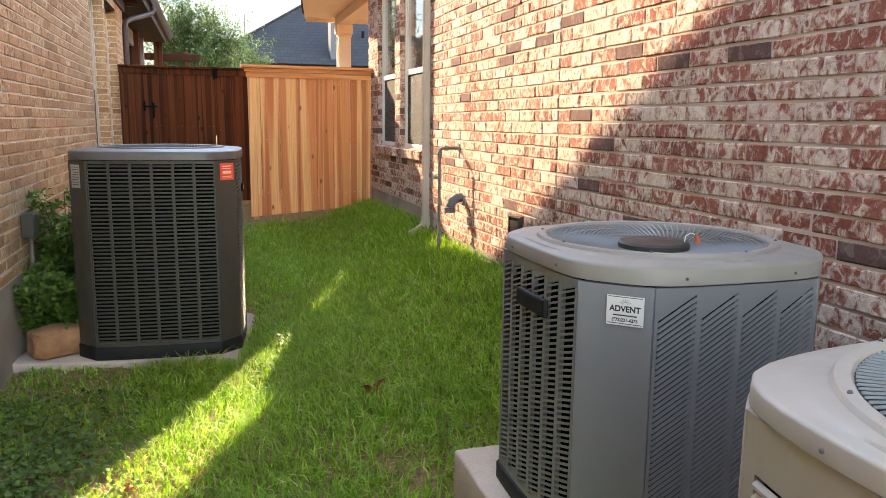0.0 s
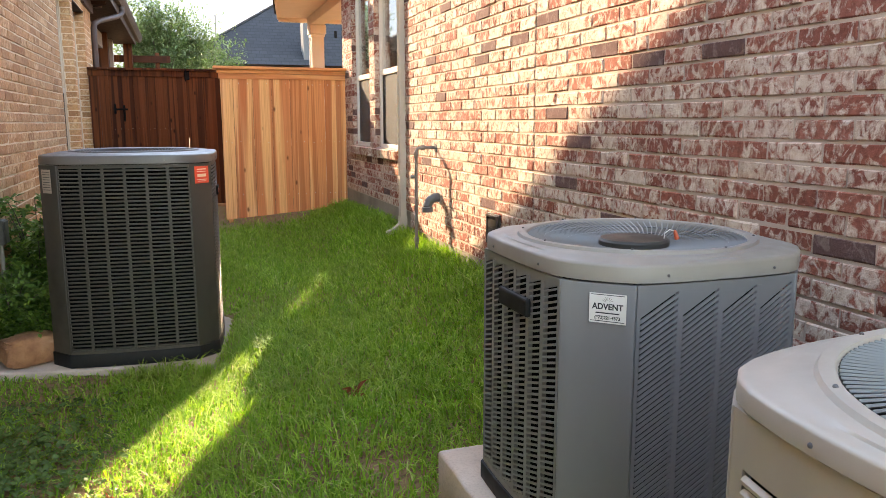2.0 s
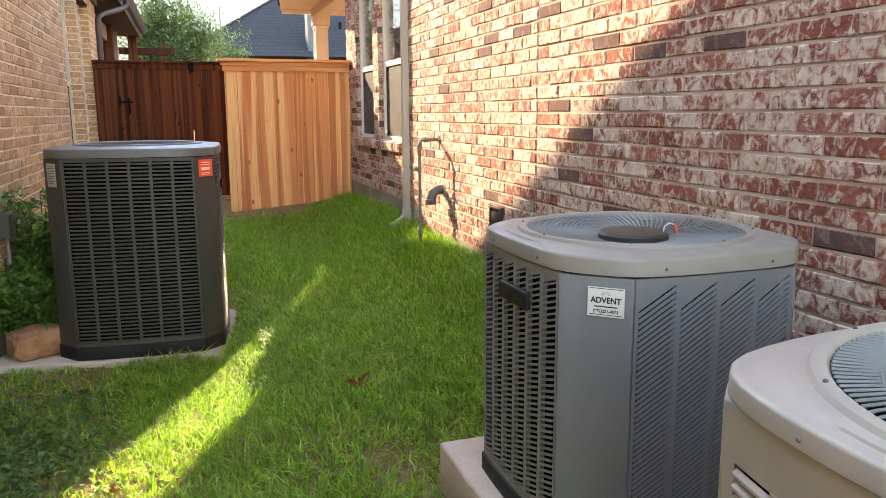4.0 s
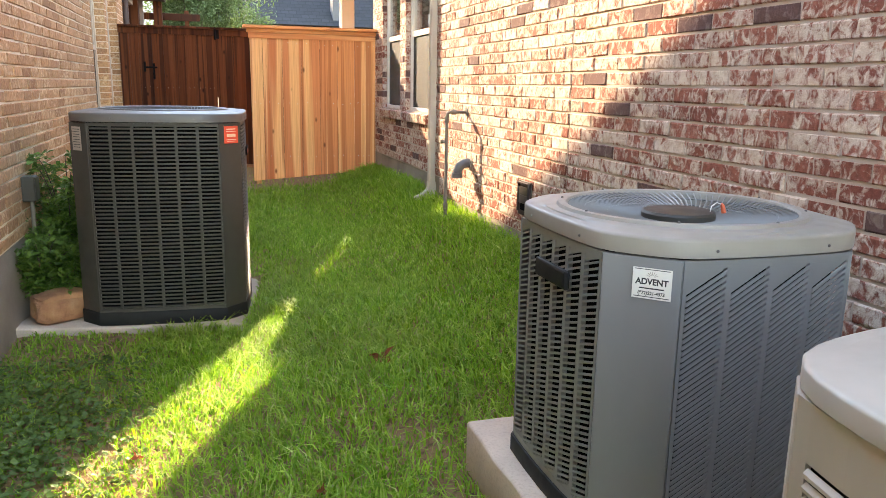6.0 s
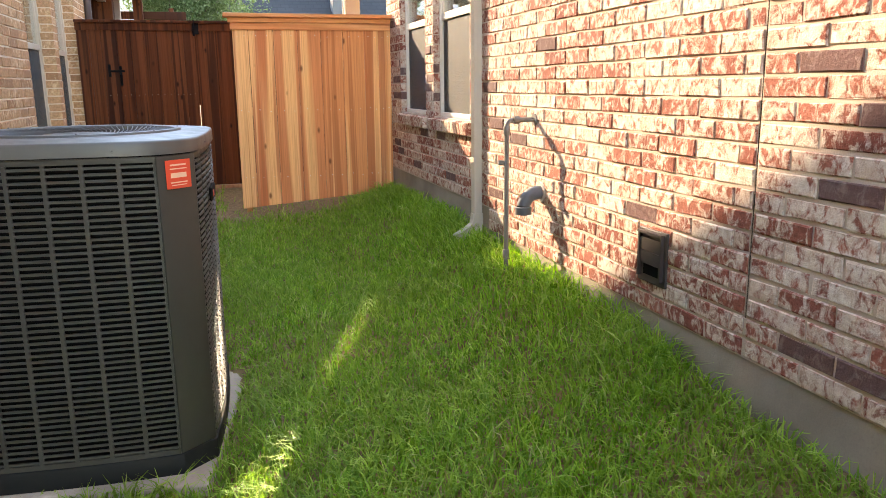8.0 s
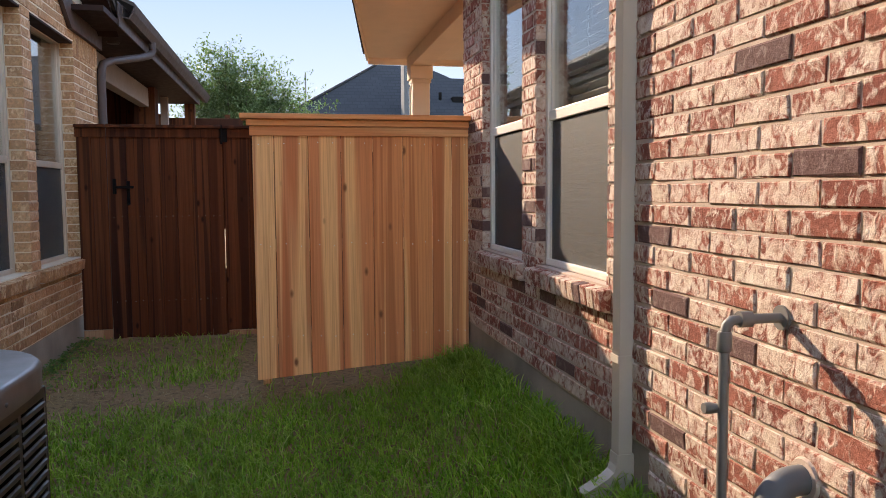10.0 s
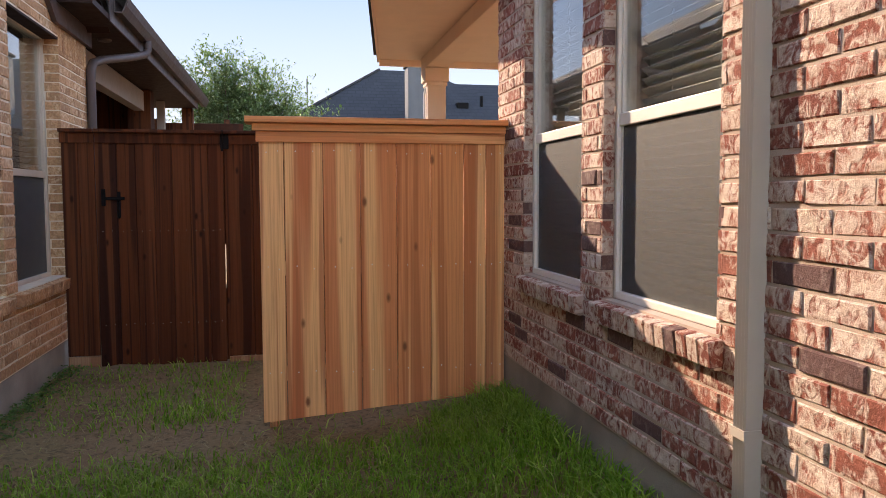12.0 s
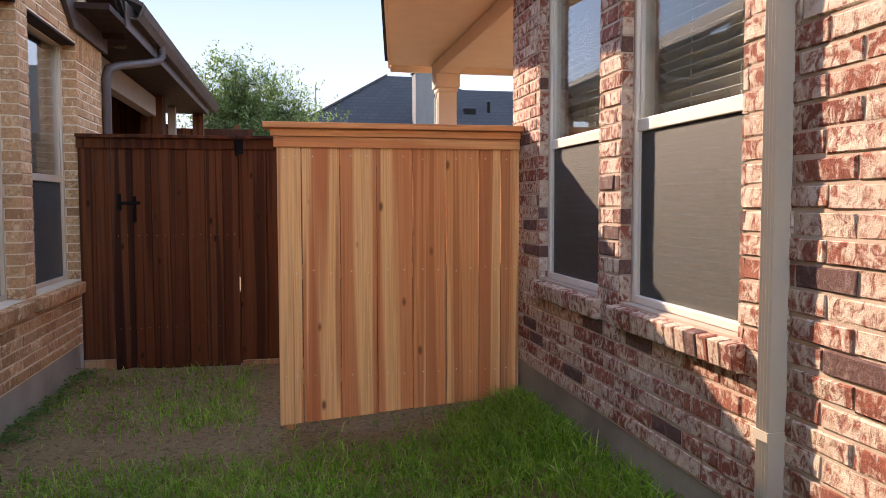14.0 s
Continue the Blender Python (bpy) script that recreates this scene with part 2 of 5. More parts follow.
def leaf_material(name, stops, rough=0.5, through_c=(0.2, 0.34, 0.04), share=0.3, patch=0.0, dry=(0.3, 0.24, 0.1)):
    s = Shader(name, rough, gloss=0.25)
    c = s.ramp(s.island(), *stops)
    if patch:
        c = s.mix(s.ramp(s.noise(1.3, 4, s.where()), (0.42, 0.0), (0.7, patch)), c, dry)
        c = s.mix(s.ramp(s.noise(5.5, 3, s.where()), (0.4, 0.25), (0.6, 0.0)), c, tuple(k * 0.6 for k in stops[0][1]))
        # Fine noise paints the shadow between grass clumps into the blade colour.
        c = s.mix(s.ramp(s.noise(17, 3, s.where(), 0.6), (0.40, 0.5), (0.54, 0.0)), c, tuple(k * 0.7 for k in stops[0][1]))
    s.color(c)
    tr = s.node("ShaderNodeBsdfTranslucent")
    s.join(s.mix(0.5, c, through_c), tr.inputs["Color"])
    mx = s.node("ShaderNodeMixShader")
    mx.inputs[0].default_value = share
    s.join(s.b.outputs[0], mx.inputs[1])
    s.join(tr.outputs[0], mx.inputs[2])
    s.join(mx.outputs[0], s.t.nodes["Material Output"].inputs["Surface"])
    return s.m


M_GRASS = leaf_material("lawn_grass", ((0.0, (0.065, 0.165, 0.015)), (0.35, (0.20, 0.40, 0.034)), (0.75, (0.38, 0.60, 0.065)), (0.92, (0.52, 0.68, 0.13)), (1.0, (0.66, 0.58, 0.27))), rough=0.6, patch=0.5, dry=(0.34, 0.33, 0.09), through_c=(0.29, 0.58, 0.01), share=0.45)
M_STRAW = leaf_material("dry_straw", ((0.0, (0.22, 0.15, 0.065)), (1.0, (0.40, 0.29, 0.13))), through_c=(0.4, 0.3, 0.15), share=0.2)
M_WEED = leaf_material("clover_leaf", ((0.0, (0.05, 0.10, 0.018)), (1.0, (0.10, 0.17, 0.035))))
M_SHRUB = leaf_material("shrub_leaf", ((0.0, (0.04, 0.10, 0.02)), (0.6, (0.09, 0.18, 0.03)), (1.0, (0.17, 0.27, 0.05))), rough=0.4)
M_TREE = leaf_material("tree_leaf", ((0.0, (0.03, 0.055, 0.02)), (0.6, (0.07, 0.11, 0.045)), (1.0, (0.20, 0.25, 0.13))), rough=0.5)
M_DEAD = leaf_material("dead_leaf", ((0.0, (0.30, 0.09, 0.03)), (1.0, (0.22, 0.08, 0.03))), through_c=(0.4, 0.12, 0.03))


def bark_material():
    s = Shader("bark", 0.9)
    s.color(s.mix(s.noise(1, 5, s.scaled(30, 30, 6)), (0.10, 0.075, 0.055), (0.05, 0.038, 0.03)))
    s.bump(s.noise(1, 5, s.scaled(40, 40, 8)), 0.6, 0.02)
    return s.m


M_BARK = bark_material()


def rock_material():
    s = Shader("orange_sandstone", 0.9)
    c = s.ramp(s.noise(7, 6, None, 0.6), (0.3, (0.20, 0.085, 0.04)), (0.55, (0.34, 0.16, 0.075)), (0.75, (0.42, 0.24, 0.13)))
    s.color(c)
    s.bump(s.noise(25, 6, None, 0.65), 0.7, 0.02)
    return s.m


M_ROCK = rock_material()


def glass_material(name, tint, gloss_floor):
    s = Shader(name, 0.02)
    t = s.t
    clear = s.node("ShaderNodeBsdfTransparent")
    clear.inputs["Color"].default_value = (*tint, 1)
    gloss = s.node("ShaderNodeBsdfGlossy")
    gloss.inputs["Roughness"].default_value = 0.01
    gloss.inputs["Color"].default_value = (0.95, 0.97, 1.0, 1)
    fr = s.node("ShaderNodeLayerWeight")
    fr.inputs["Blend"].default_value = 0.5
    mx = s.node("ShaderNodeMixShader")
    s.join(s.math("ADD", s.math("POWER", fr.outputs["Facing"], 3.6), gloss_floor), mx.inputs[0])
    s.join(clear.outputs[0], mx.inputs[1])
    s.join(gloss.outputs[0], mx.inputs[2])
    t.links.new(mx.outputs[0], t.nodes["Material Output"].inputs["Surface"])
    return s.m


M_GLASS = glass_material("window_glass", (0.88, 0.91, 0.90), 0.03)


def screen_material(name, c, cover):
    """Insect screen: a weave too fine to build wire by wire, so partly clear."""
    s = Shader(name, 0.6)
    s.color(s.mix(s.noise(1, 3, s.scaled(300, 300, 300)), c, tuple(k * 0.8 for k in c)))
    clear = s.node("ShaderNodeBsdfTransparent")
    mx = s.node("ShaderNodeMixShader")
    s.put(mx.inputs[0], cover)
    s.join(clear.outputs[0], mx.inputs[1])
    s.join(s.b.outputs[0], mx.inputs[2])
    s.join(mx.outputs[0], s.t.nodes["Material Output"].inputs["Surface"])
    return s.m


M_SCREEN = screen_material("insect_screen", (0.075, 0.077, 0.075), 0.62)


def sky_material():
    """Clear morning sky low in the north: pale at the horizon, bluer above."""
    s = Shader("low_sky")
    z = s.node("ShaderNodeSeparateXYZ")
    s.join(s.where(), z.inputs[0])
    c = s.ramp(s.math("DIVIDE", z.outputs["Z"], 220.0), (0.0, (0.150, 0.172, 0.195)), (0.35, (0.118, 0.155, 0.202)), (0.8, (0.070, 0.112, 0.185)))
    e = s.node("ShaderNodeEmission")
    s.join(c, e.inputs["Color"])
    s.join(e.outputs[0], s.t.nodes["Material Output"].inputs["Surface"])
    return s.m


M_SKY = sky_material()


# ---- building blocks ----
def box(bm, x0, x1, y0, y1, z0, z1, m=None):
    v = [bm.verts.new((x, y, z)) for z in (z0, z1) for y in (y0, y1) for x in (x0, x1)]
    if m is not None:
        for k in v:
            k.co = m @ k.co
    for q in ((0, 2, 3, 1), (4, 5, 7, 6), (0, 1, 5, 4), (1, 3, 7, 5), (3, 2, 6, 7), (2, 0, 4, 6)):
        bm.faces.new([v[i] for i in q])
    return v


def boxes(*dims):
    bm = bmesh.new()
    for d in dims:
        box(bm, *d)
    return bm


def soft_box(x0, x1, y0, y1, z0, z1, r=0.004, seg=2):
    bm = boxes((x0, x1, y0, y1, z0, z1))
    bmesh.ops.bevel(bm, geom=bm.edges[:], offset=r, segments=seg, affect="EDGES", profile=0.5)
    return bm


def tube(bm, pts, r, n=10, caps=True):
    """A round tube along points; r is one radius or one for each point."""
    pts = [Vector(p) for p in pts]
    rs = r if isinstance(r, (list, tuple)) else [r] * len(pts)
    rings, up = [], None
    for i, p in enumerate(pts):
        d = (pts[min(i + 1, len(pts) - 1)] - pts[max(i - 1, 0)]).normalized()
        if up is None:
            up = Vector((0, 0, 1)) if abs(d.z) < 0.9 else Vector((1, 0, 0))
        side = d.cross(up).normalized()
        up = side.cross(d).normalized()
        rings.append([bm.verts.new(p + (side * math.cos(a) + up * math.sin(a)) * rs[i]) for a in (2 * math.pi * k / n for k in range(n))])
    for a, b in zip(rings, rings[1:]):
        for k in range(n):
            bm.faces.new((a[k], a[(k + 1) % n], b[(k + 1) % n], b[k]))
    if caps:
        bm.faces.new(rings[0][::-1])
        bm.faces.new(rings[-1])
    return bm


def loft(bm, loops, close_first=False, close_last=False):
    rings = [[bm.verts.new(p) for p in loop] for loop in loops]
    n = len(rings[0])
    for a, b in zip(rings, rings[1:]):
        for k in range(n):
            bm.faces.new((a[k], a[(k + 1) % n], b[(k + 1) % n], b[k]))
    if close_first:
        bm.faces.new(rings[0][::-1])
    if close_last:
        bm.faces.new(rings[-1])
    return bm


def prism(pts, z0, z1):
    """An upright prism over a flat outline."""
    return loft(bmesh.new(), [[(x, y, z0) for x, y in pts], [(x, y, z1) for x, y in pts]], True, True)


def mesh_of(name, bm, material, smooth=False):
    bmesh.ops.recalc_face_normals(bm, faces=bm.faces[:])
    me = bpy.data.meshes.new(name)
    bm.to_mesh(me)
    bm.free()
    me.materials.append(material)
    if smooth:
        me.shade_smooth()
        me.set_sharp_from_angle(angle=radians(38))
    return me


def part(name, bm, material, parent, label="", smooth=False):
    ob = new(name, mesh_of(name, bm, material, smooth))
    ob.parent = parent
    return tagged(ob, label) if label else ob


def thing(name, label, category, at=(0, 0, 0), turn=0.0, group="", kind=""):
    ob = new(name)
    ob.empty_display_size = 0.1
    ob.matrix_basis = pose(*at, 0, 0, turn)
    return tagged(ob, label, category, group, kind)


def solid(name, bm, material, label, category, kind="", group="", smooth=False):
    return tagged(new(name, mesh_of(name, bm, material, smooth)), label, category, group, kind)


def quads_mesh(name, verts, faces_n, material):
    """A large mesh quickly, from arrays: verts (n, 3), faces_n a list of (index array of m x k)."""
    me = bpy.data.meshes.new(name)
    loops = np.concatenate([f.ravel() for f in faces_n]).astype(np.int32)
    sizes = np.concatenate([np.full(len(f), f.shape[1]) for f in faces_n]).astype(np.int32)
    me.vertices.add(len(verts))
    me.vertices.foreach_set("co", np.asarray(verts, np.float32).ravel())
    me.loops.add(len(loops))
    me.loops.foreach_set("vertex_index", loops)
    me.polygons.add(len(sizes))
    me.polygons.foreach_set("loop_start", np.concatenate([[0], np.cumsum(sizes)[:-1]]).astype(np.int32))
    me.polygons.foreach_set("loop_total", sizes)
    me.update(calc_edges=True)
    me.validate()
    me.shade_flat()
    me.materials.append(material)
    return me


def step(a, b, v):
    t = np.clip((v - a) / (b - a), 0, 1)
    return t * t * (3 - 2 * t)


def ground_z(x, y):
    """Height of the lawn: it rises a little towards the fence and banks up against the east wall."""
    z = -0.05 + 0.25 * step(4.9, 10.0, y) + 0.10 * step(0.0, 0.9, x) * step(8.0, 5.0, y) + 0.20 * step(0.75, 1.95, x) * step(1.0, 4.0, y) + 0.10 * step(1.3, 1.9, x) * step(4.4, 5.4, y) * step(9.5, 7.5, y)
    z = z - 0.06 * step(0.5, 0.05, x) * step(3.6, 4.9, y) * step(7.4, 6.4, y)
    z = z + 0.015 * np.sin(x * 2.3 + y * 1.1) * np.cos(y * 1.7 - x)
    return z


# ---- ground ----
def make_ground():
    xs = np.concatenate([[-3000, -300, -40, -8, -3], np.arange(-1.6, 2.4, 0.08), [4, 9, 40, 300, 3000]])
    ys = np.concatenate([[-3000, -300, -40, -8], np.arange(-3, 14.2, 0.1), [16, 19, 24, 40, 300, 3000]])
    gx, gy = np.meshgrid(xs, ys)
    gz = ground_z(np.clip(gx, -1.6, 2.4), np.clip(gy, -3, 14.2))
    bumps = np.random.RandomState(3).normal(0, 0.006, gx.shape)
    gz = gz + bumps
    n, m = len(ys), len(xs)
    idx = np.arange(n * m).reshape(n, m)
    q = np.stack([idx[:-1, :-1], idx[:-1, 1:], idx[1:, 1:], idx[1:, :-1]], -1).reshape(-1, 4)
    me = quads_mesh("ground", np.stack([gx, gy, gz], -1).reshape(-1, 3), [q], M_SOIL)
    me.shade_smooth()
    tagged(new("ground", me), "brown soil with dry thatch under the lawn", "ground", kind="structure")


make_ground()


def low_sky():
    """The sky low over the houses to the north, far off."""
    arc = [(600 * math.sin(radians(a)), 600 * math.cos(radians(a))) for a in range(-100, 101, 4)]
    bm = bmesh.new()
    rows = [[bm.verts.new((x, y, z)) for x, y in arc] for z in (-30, 60, 130, 218)]
    for low, high in zip(rows, rows[1:]):
        for k in range(len(arc) - 1):
            bm.faces.new((low[k], low[k + 1], high[k + 1], high[k]))
    solid("backdrop", bm, M_SKY, "clear pale blue sky above the far roofs", "sky", "structure", smooth=True)


low_sky()

# ---- walls ----
EAST, WEST = 1.90, -1.30
COURSE, PITCH, JOINT = 0.0762, 0.254, 0.010
WIN_E = [(7.64, 8.58, 1.17, 3.02), (8.82, 9.72, 1.17, 3.02)]
WIN_W = [(9.68, 10.88, 0.98, 2.95), (11.09, 12.28, 0.98, 2.95)]


def slab_with_openings(x0, x1, y0, y1, z0, z1, holes):
    bm, at = bmesh.new(), y0
    for a, b, c, d in sorted(holes):
        box(bm, x0, x1, at, a, z0, z1)
        box(bm, x0, x1, a, b, z0, c)
        box(bm, x0, x1, a, b, d, z1)
        at = b
    box(bm, x0, x1, at, y1, z0, z1)
    return bm


BRICK_FACES = np.array([(0, 1, 5, 4), (1, 2, 6, 5), (2, 3, 7, 6), (3, 0, 4, 7), (4, 5, 9, 8), (5, 6, 10, 9), (6, 7, 11, 10), (7, 4, 8, 11), (8, 9, 10, 11)])


def brick_verts(length, high, depth, proud, side, rnd):
    """One brick seen from its front, chamfered and a little uneven; side is the way that the front faces along x."""
    c = 0.0045
    l, h = length / 2, high / 2
    corners = ((-l, -h), (l, -h), (l, h), (-l, h))
    v = [(-side * depth, u, w) for u, w in corners] + [(side * (proud - c), u, w) for u, w in corners]
    v += [(side * proud, u * (1 - c / l), w * (1 - c / h)) for u, w in corners]
    v = np.array(v)
    v[4:] += rnd.normal(0, 0.0016, (8, 3))
    return v


def lay_bricks(owner, face, side, y0, y1, z0, z1, holes, breaks, near, mats, seed):
    """Running bond; the bricks of the stretch near=(y0, y1, z0, z1) are pieces of their own, the rest is joined."""
    rnd = np.random.RandomState(seed)
    courses = int((z1 - z0) / COURSE)
    shared = [quads_mesh("brick", brick_verts(PITCH - JOINT, COURSE - JOINT, 0.03, 0.0055, side, rnd), [BRICK_FACES], mats[1]) for _ in range(6)]
    verts, faces, count, singles = [], [], 0, 0
    for k in range(courses):
        za, zb = z0 + k * COURSE, z0 + (k + 1) * COURSE
        zm = (za + zb) / 2
        spans, at = [], y0
        cuts = sorted([(a, b) for a, b, c, d in holes if c < zm < d] + [(b - 0.004, b + 0.004) for b in breaks])
        for a, b in cuts:
            spans.append((at, a))
            at = b
        spans.append((at, y1))
        shift = (k % 2) * PITCH / 2 + rnd.uniform(-0.012, 0.012)
        for a, b in spans:
            first = math.floor((a - shift) / PITCH)
            edges = [a] + [shift + PITCH * j for j in range(first, first + int((b - a) / PITCH) + 3) if a + 0.05 < shift + PITCH * j < b - 0.05] + [b]
            for p, q in zip(edges, edges[1:]):
                length = q - p - JOINT
                mid = ((p + q) / 2, zm)
                jut = side * rnd.normal(0, 0.0013)
                if singles < 300 and abs(length - (PITCH - JOINT)) < 0.002 and near[0] < mid[0] < near[1] and near[2] < mid[1] < near[3]:
                    ob = new("brick", shared[singles % 6])
                    ob.parent = owner
                    ob.matrix_basis = pose(face + jut, mid[0], mid[1], rnd.normal(0, 0.35), 0, rnd.normal(0, 0.3))
                    singles += 1
                    continue
                v = brick_verts(length, COURSE - JOINT - abs(rnd.normal(0, 0.0016)), 0.03, 0.0055, side, rnd) + np.array([face + jut, mid[0], mid[1]])
                verts.append(v)
                faces.append(BRICK_FACES + count)
                count += 12
    ob = new("brick_courses", quads_mesh("brick_courses", np.concatenate(verts), [np.concatenate(faces)], mats[0]))
    ob.parent = owner
    tagged(ob, kind="stuff")


LOW_E = [(7.25, 10.5, 0.0, 0.6)]
wall_east = solid("wall_east", slab_with_openings(EAST, EAST + 0.22, -4.0, 10.28, 0.6, 3.75, WIN_E), M_MORTAR, "red brick house wall with lime-smeared bricks", "wall", "structure")
wall_west = solid("wall_west", slab_with_openings(WEST - 0.22, WEST, -4.0, 13.2, 0.44, 3.4, WIN_W), M_MORTAR_T, "tan brick house wall with pale mortar", "wall", "structure")
solid("foundation_east", boxes((EAST + 0.004, EAST + 0.30, 7.25, 10.28, -0.2, 0.598), (EAST + 0.004, EAST + 0.30, -4.0, 7.249, -0.2, 0.45)), M_CONCRETE, "bare concrete foundation below the red brick", "foundation", "structure")
solid("wall_east_foot", boxes((EAST, EAST + 0.22, -4.0, 7.249, 0.452, 0.598)), M_MORTAR, "lowest mortar bed of the red brick wall", "wall", "structure")
solid("foundation_west", soft_box(WEST - 0.30, WEST - 0.004, -4.0, 13.2, -0.2, 0.438, 0.008), M_CONCRETE, "bare concrete foundation below the tan brick", "foundation", "structure")
# north end of the east wall, and the shells of both houses
solid("wall_east_return", boxes((EAST + 0.22, 9.0, 10.05, 10.28, 0.0, 3.75)), M_MORTAR, "brick end wall of the house beside the porch", "wall", "structure")
solid("wall_west_return", boxes((-9.0, WEST - 0.22, 12.98, 13.2, 0.0, 3.4)), M_MORTAR_T, "brick end wall of the neighbouring house", "wall", "structure")


def gable():
    """The neighbour's gable above the tan wall, and its roof with a brown boxed rake."""
    low, high, pitch = 3.30, 7.25, 0.59
    outline = [(13.2, low), (13.2, 3.42), (6.35, high), (-0.7, 3.42), (-0.7, low)]
    bm = bmesh.new()
    loft(bm, [[(WEST - 0.2, y, z) for y, z in outline], [(WEST - 0.01, y, z) for y, z in outline]], True, True)
    solid("gable_wall", bm, M_TAN, "tan gable wall under the roof", "wall", "structure")
    for name, mat, up, thick, edge in (("gable_roof", M_SHINGLE_B, 0.07, 0.07, -1.03), ("rake_soffit", M_BROWN, 0.0, 0.05, -1.06)):
        bm = bmesh.new()
        for s in (1, -1):
            ridge_y, ridge_z = 6.35, 3.24 + 0.59 * (12.96 - 6.35)
            y_low = 6.35 + s * 6.75
            z_low = ridge_z - pitch * 6.75
            pts = [(ridge_y, ridge_z + up), (y_low, z_low + up), (y_low, z_low + up + thick), (ridge_y, ridge_z + up + thick)]
            loft(bm, [[(-9.0, y, z) for y, z in pts], [(edge, y, z) for y, z in pts]], True, True)
        solid(name, bm, mat, "brown shingle gable roof" if mat is M_SHINGLE_B else "dark brown boxed soffit under the gable rake", "roof", "structure")
    # the frieze runs level under the eave's return and then climbs with the rake
    bm = bmesh.new()
    pts = [(8.0, 5.93), (12.12, 3.04), (13.25, 3.04), (13.25, 3.198), (12.30, 3.198), (8.0, 6.21)]
    loft(bm, [[(WEST + 0.006, y, z) for y, z in pts], [(WEST + 0.045, y, z) for y, z in pts]], True, True)
    solid("frieze_trim", bm, M_BROWN_L, "brown frieze board along the sloping eave", "trim", "structure")
    solid("eave_return_soffit", boxes((WEST + 0.046, -0.985, 12.12, 12.998, 3.20, 3.25)), M_BROWN, "dark brown boxed soffit of the eave's return", "soffit", "structure")


gable()


def west_porch():
    solid("porch_soffit_west", boxes((-5.0, -0.985, 13.21, 19.6, 3.20, 3.25), (WEST + 0.046, -0.985, 13.0, 13.209, 3.20, 3.25)), M_BROWN, "dark brown porch soffit", "soffit", "structure")
    bm = bmesh.new()
    pts = [(-0.86, 3.42), (-0.86, 3.46), (-6.0, 6.0), (-6.0, 5.9)]
    loft(bm, [[(x, 12.9, z) for x, z in pts], [(x, 20.3, z) for x, z in pts]], True, True)
    solid("porch_roof_west", bm, M_SHINGLE_B, "brown shingle porch roof", "roof", "structure")
    solid("porch_fascia_west", soft_box(-0.984, -0.971, 12.7, 19.6, 3.185, 3.42, 0.003), M_BROWN_L, "brown fascia board behind the gutter", "trim", "structure")
    g = thing("gutter", "brown metal gutter along the neighbour's eave", "gutter")
    bm = bmesh.new()
    prof = [(-0.97, 3.42), (-0.97, 3.30), (-0.90, 3.29), (-0.86, 3.36), (-0.84, 3.42), (-0.855, 3.42), (-0.875, 3.365), (-0.905, 3.305), (-0.96, 3.31), (-0.96, 3.42)]
    loft(bm, [[(x, 12.85, z) for x, z in prof], [(x, 20.2, z) for x, z in prof]], True, True)
    part("trough", bm, M_BROWN_L, g)
    d = thing("downspout", "brown metal downspout at the corner of the tan house", "downspout")
    bm = bmesh.new()
    tube(bm, [(-0.905, 14.16, 3.30), (-0.905, 14.16, 3.20), (-0.925, 14.11, 3.15), (-1.0, 13.92, 3.09), (-1.19, 13.38, 2.96), (-1.245, 13.22, 2.90), (-1.255, 13.17, 2.82), (-1.255, 13.16, 2.7), (-1.255, 13.16, 0.3)], 0.042, 10)
    part("pipe", bm, M_BROWN_L, d, smooth=True)
    # Round vents in the soffit, without any lamp.
    for x, y in ((-1.36, 13.13), (-1.36, 13.62)):
        v = thing("soffit_vent", "small round soffit vent in the brown eave", "vent", (x + 0.14, y, 3.20), group="soffit vents")
        bm = bmesh.new()
        bmesh.ops.create_cone(bm, cap_ends=True, segments=20, radius1=0.06, radius2=0.07, depth=0.02, matrix=Matrix.Translation((0, 0, -0.01)))
        part("rim", bm, M_BROWN_L, v)
    solid("porch_beam_west", soft_box(-1.62, -1.48, 13.4, 17.6, 2.89, 3.17, 0.006), M_BEAM, "porch beam, painted darker for the porch's shade", "beam", "structure")
    for x, y, w, mat, lab in ((-1.55, 17.4, 0.16, M_STAIN, "red-brown porch post"), (-1.45, 18.6, 0.06, M_BEAM, "thin taupe porch post"), (-1.15, 19.6, 0.09, M_STAIN, "dark pergola post")):
        p = thing("post", lab + " behind the gate", "post", (x, y, 0.1))
        part("shaft", soft_box(-w, w, -w, w, 0.0, 3.098, 0.01), mat, p)
    # Two added walls; their dark stain stands for the porch's shaded inside.
    solid("porch_back_wall", boxes((-4.6, -1.50, 17.6, 17.8, 0.0, 3.198)), M_STAIN, "added dark wall for the shaded back of the neighbour's porch", "wall", "structure")
    solid("porch_inner_wall", boxes((-3.3, -3.1, 13.4, 20.2, 0.0, 3.198)), M_STAIN, "added dark wall for the shade along the neighbour's porch", "wall", "structure")
    r = thing("pergola", "dark brown pergola rails behind the gate", "pergola")
    for z in (2.55, 2.86):
        part("rail", soft_box(-1.9, -0.25, 20.4, 20.46, z, z + 0.16, 0.008), M_STAIN, r)
    for x in (-1.8, -0.55):
        part("post", soft_box(x - 0.05, x + 0.05, 20.46, 20.56, 0.1, 3.1, 0.008), M_STAIN, r)


west_porch()


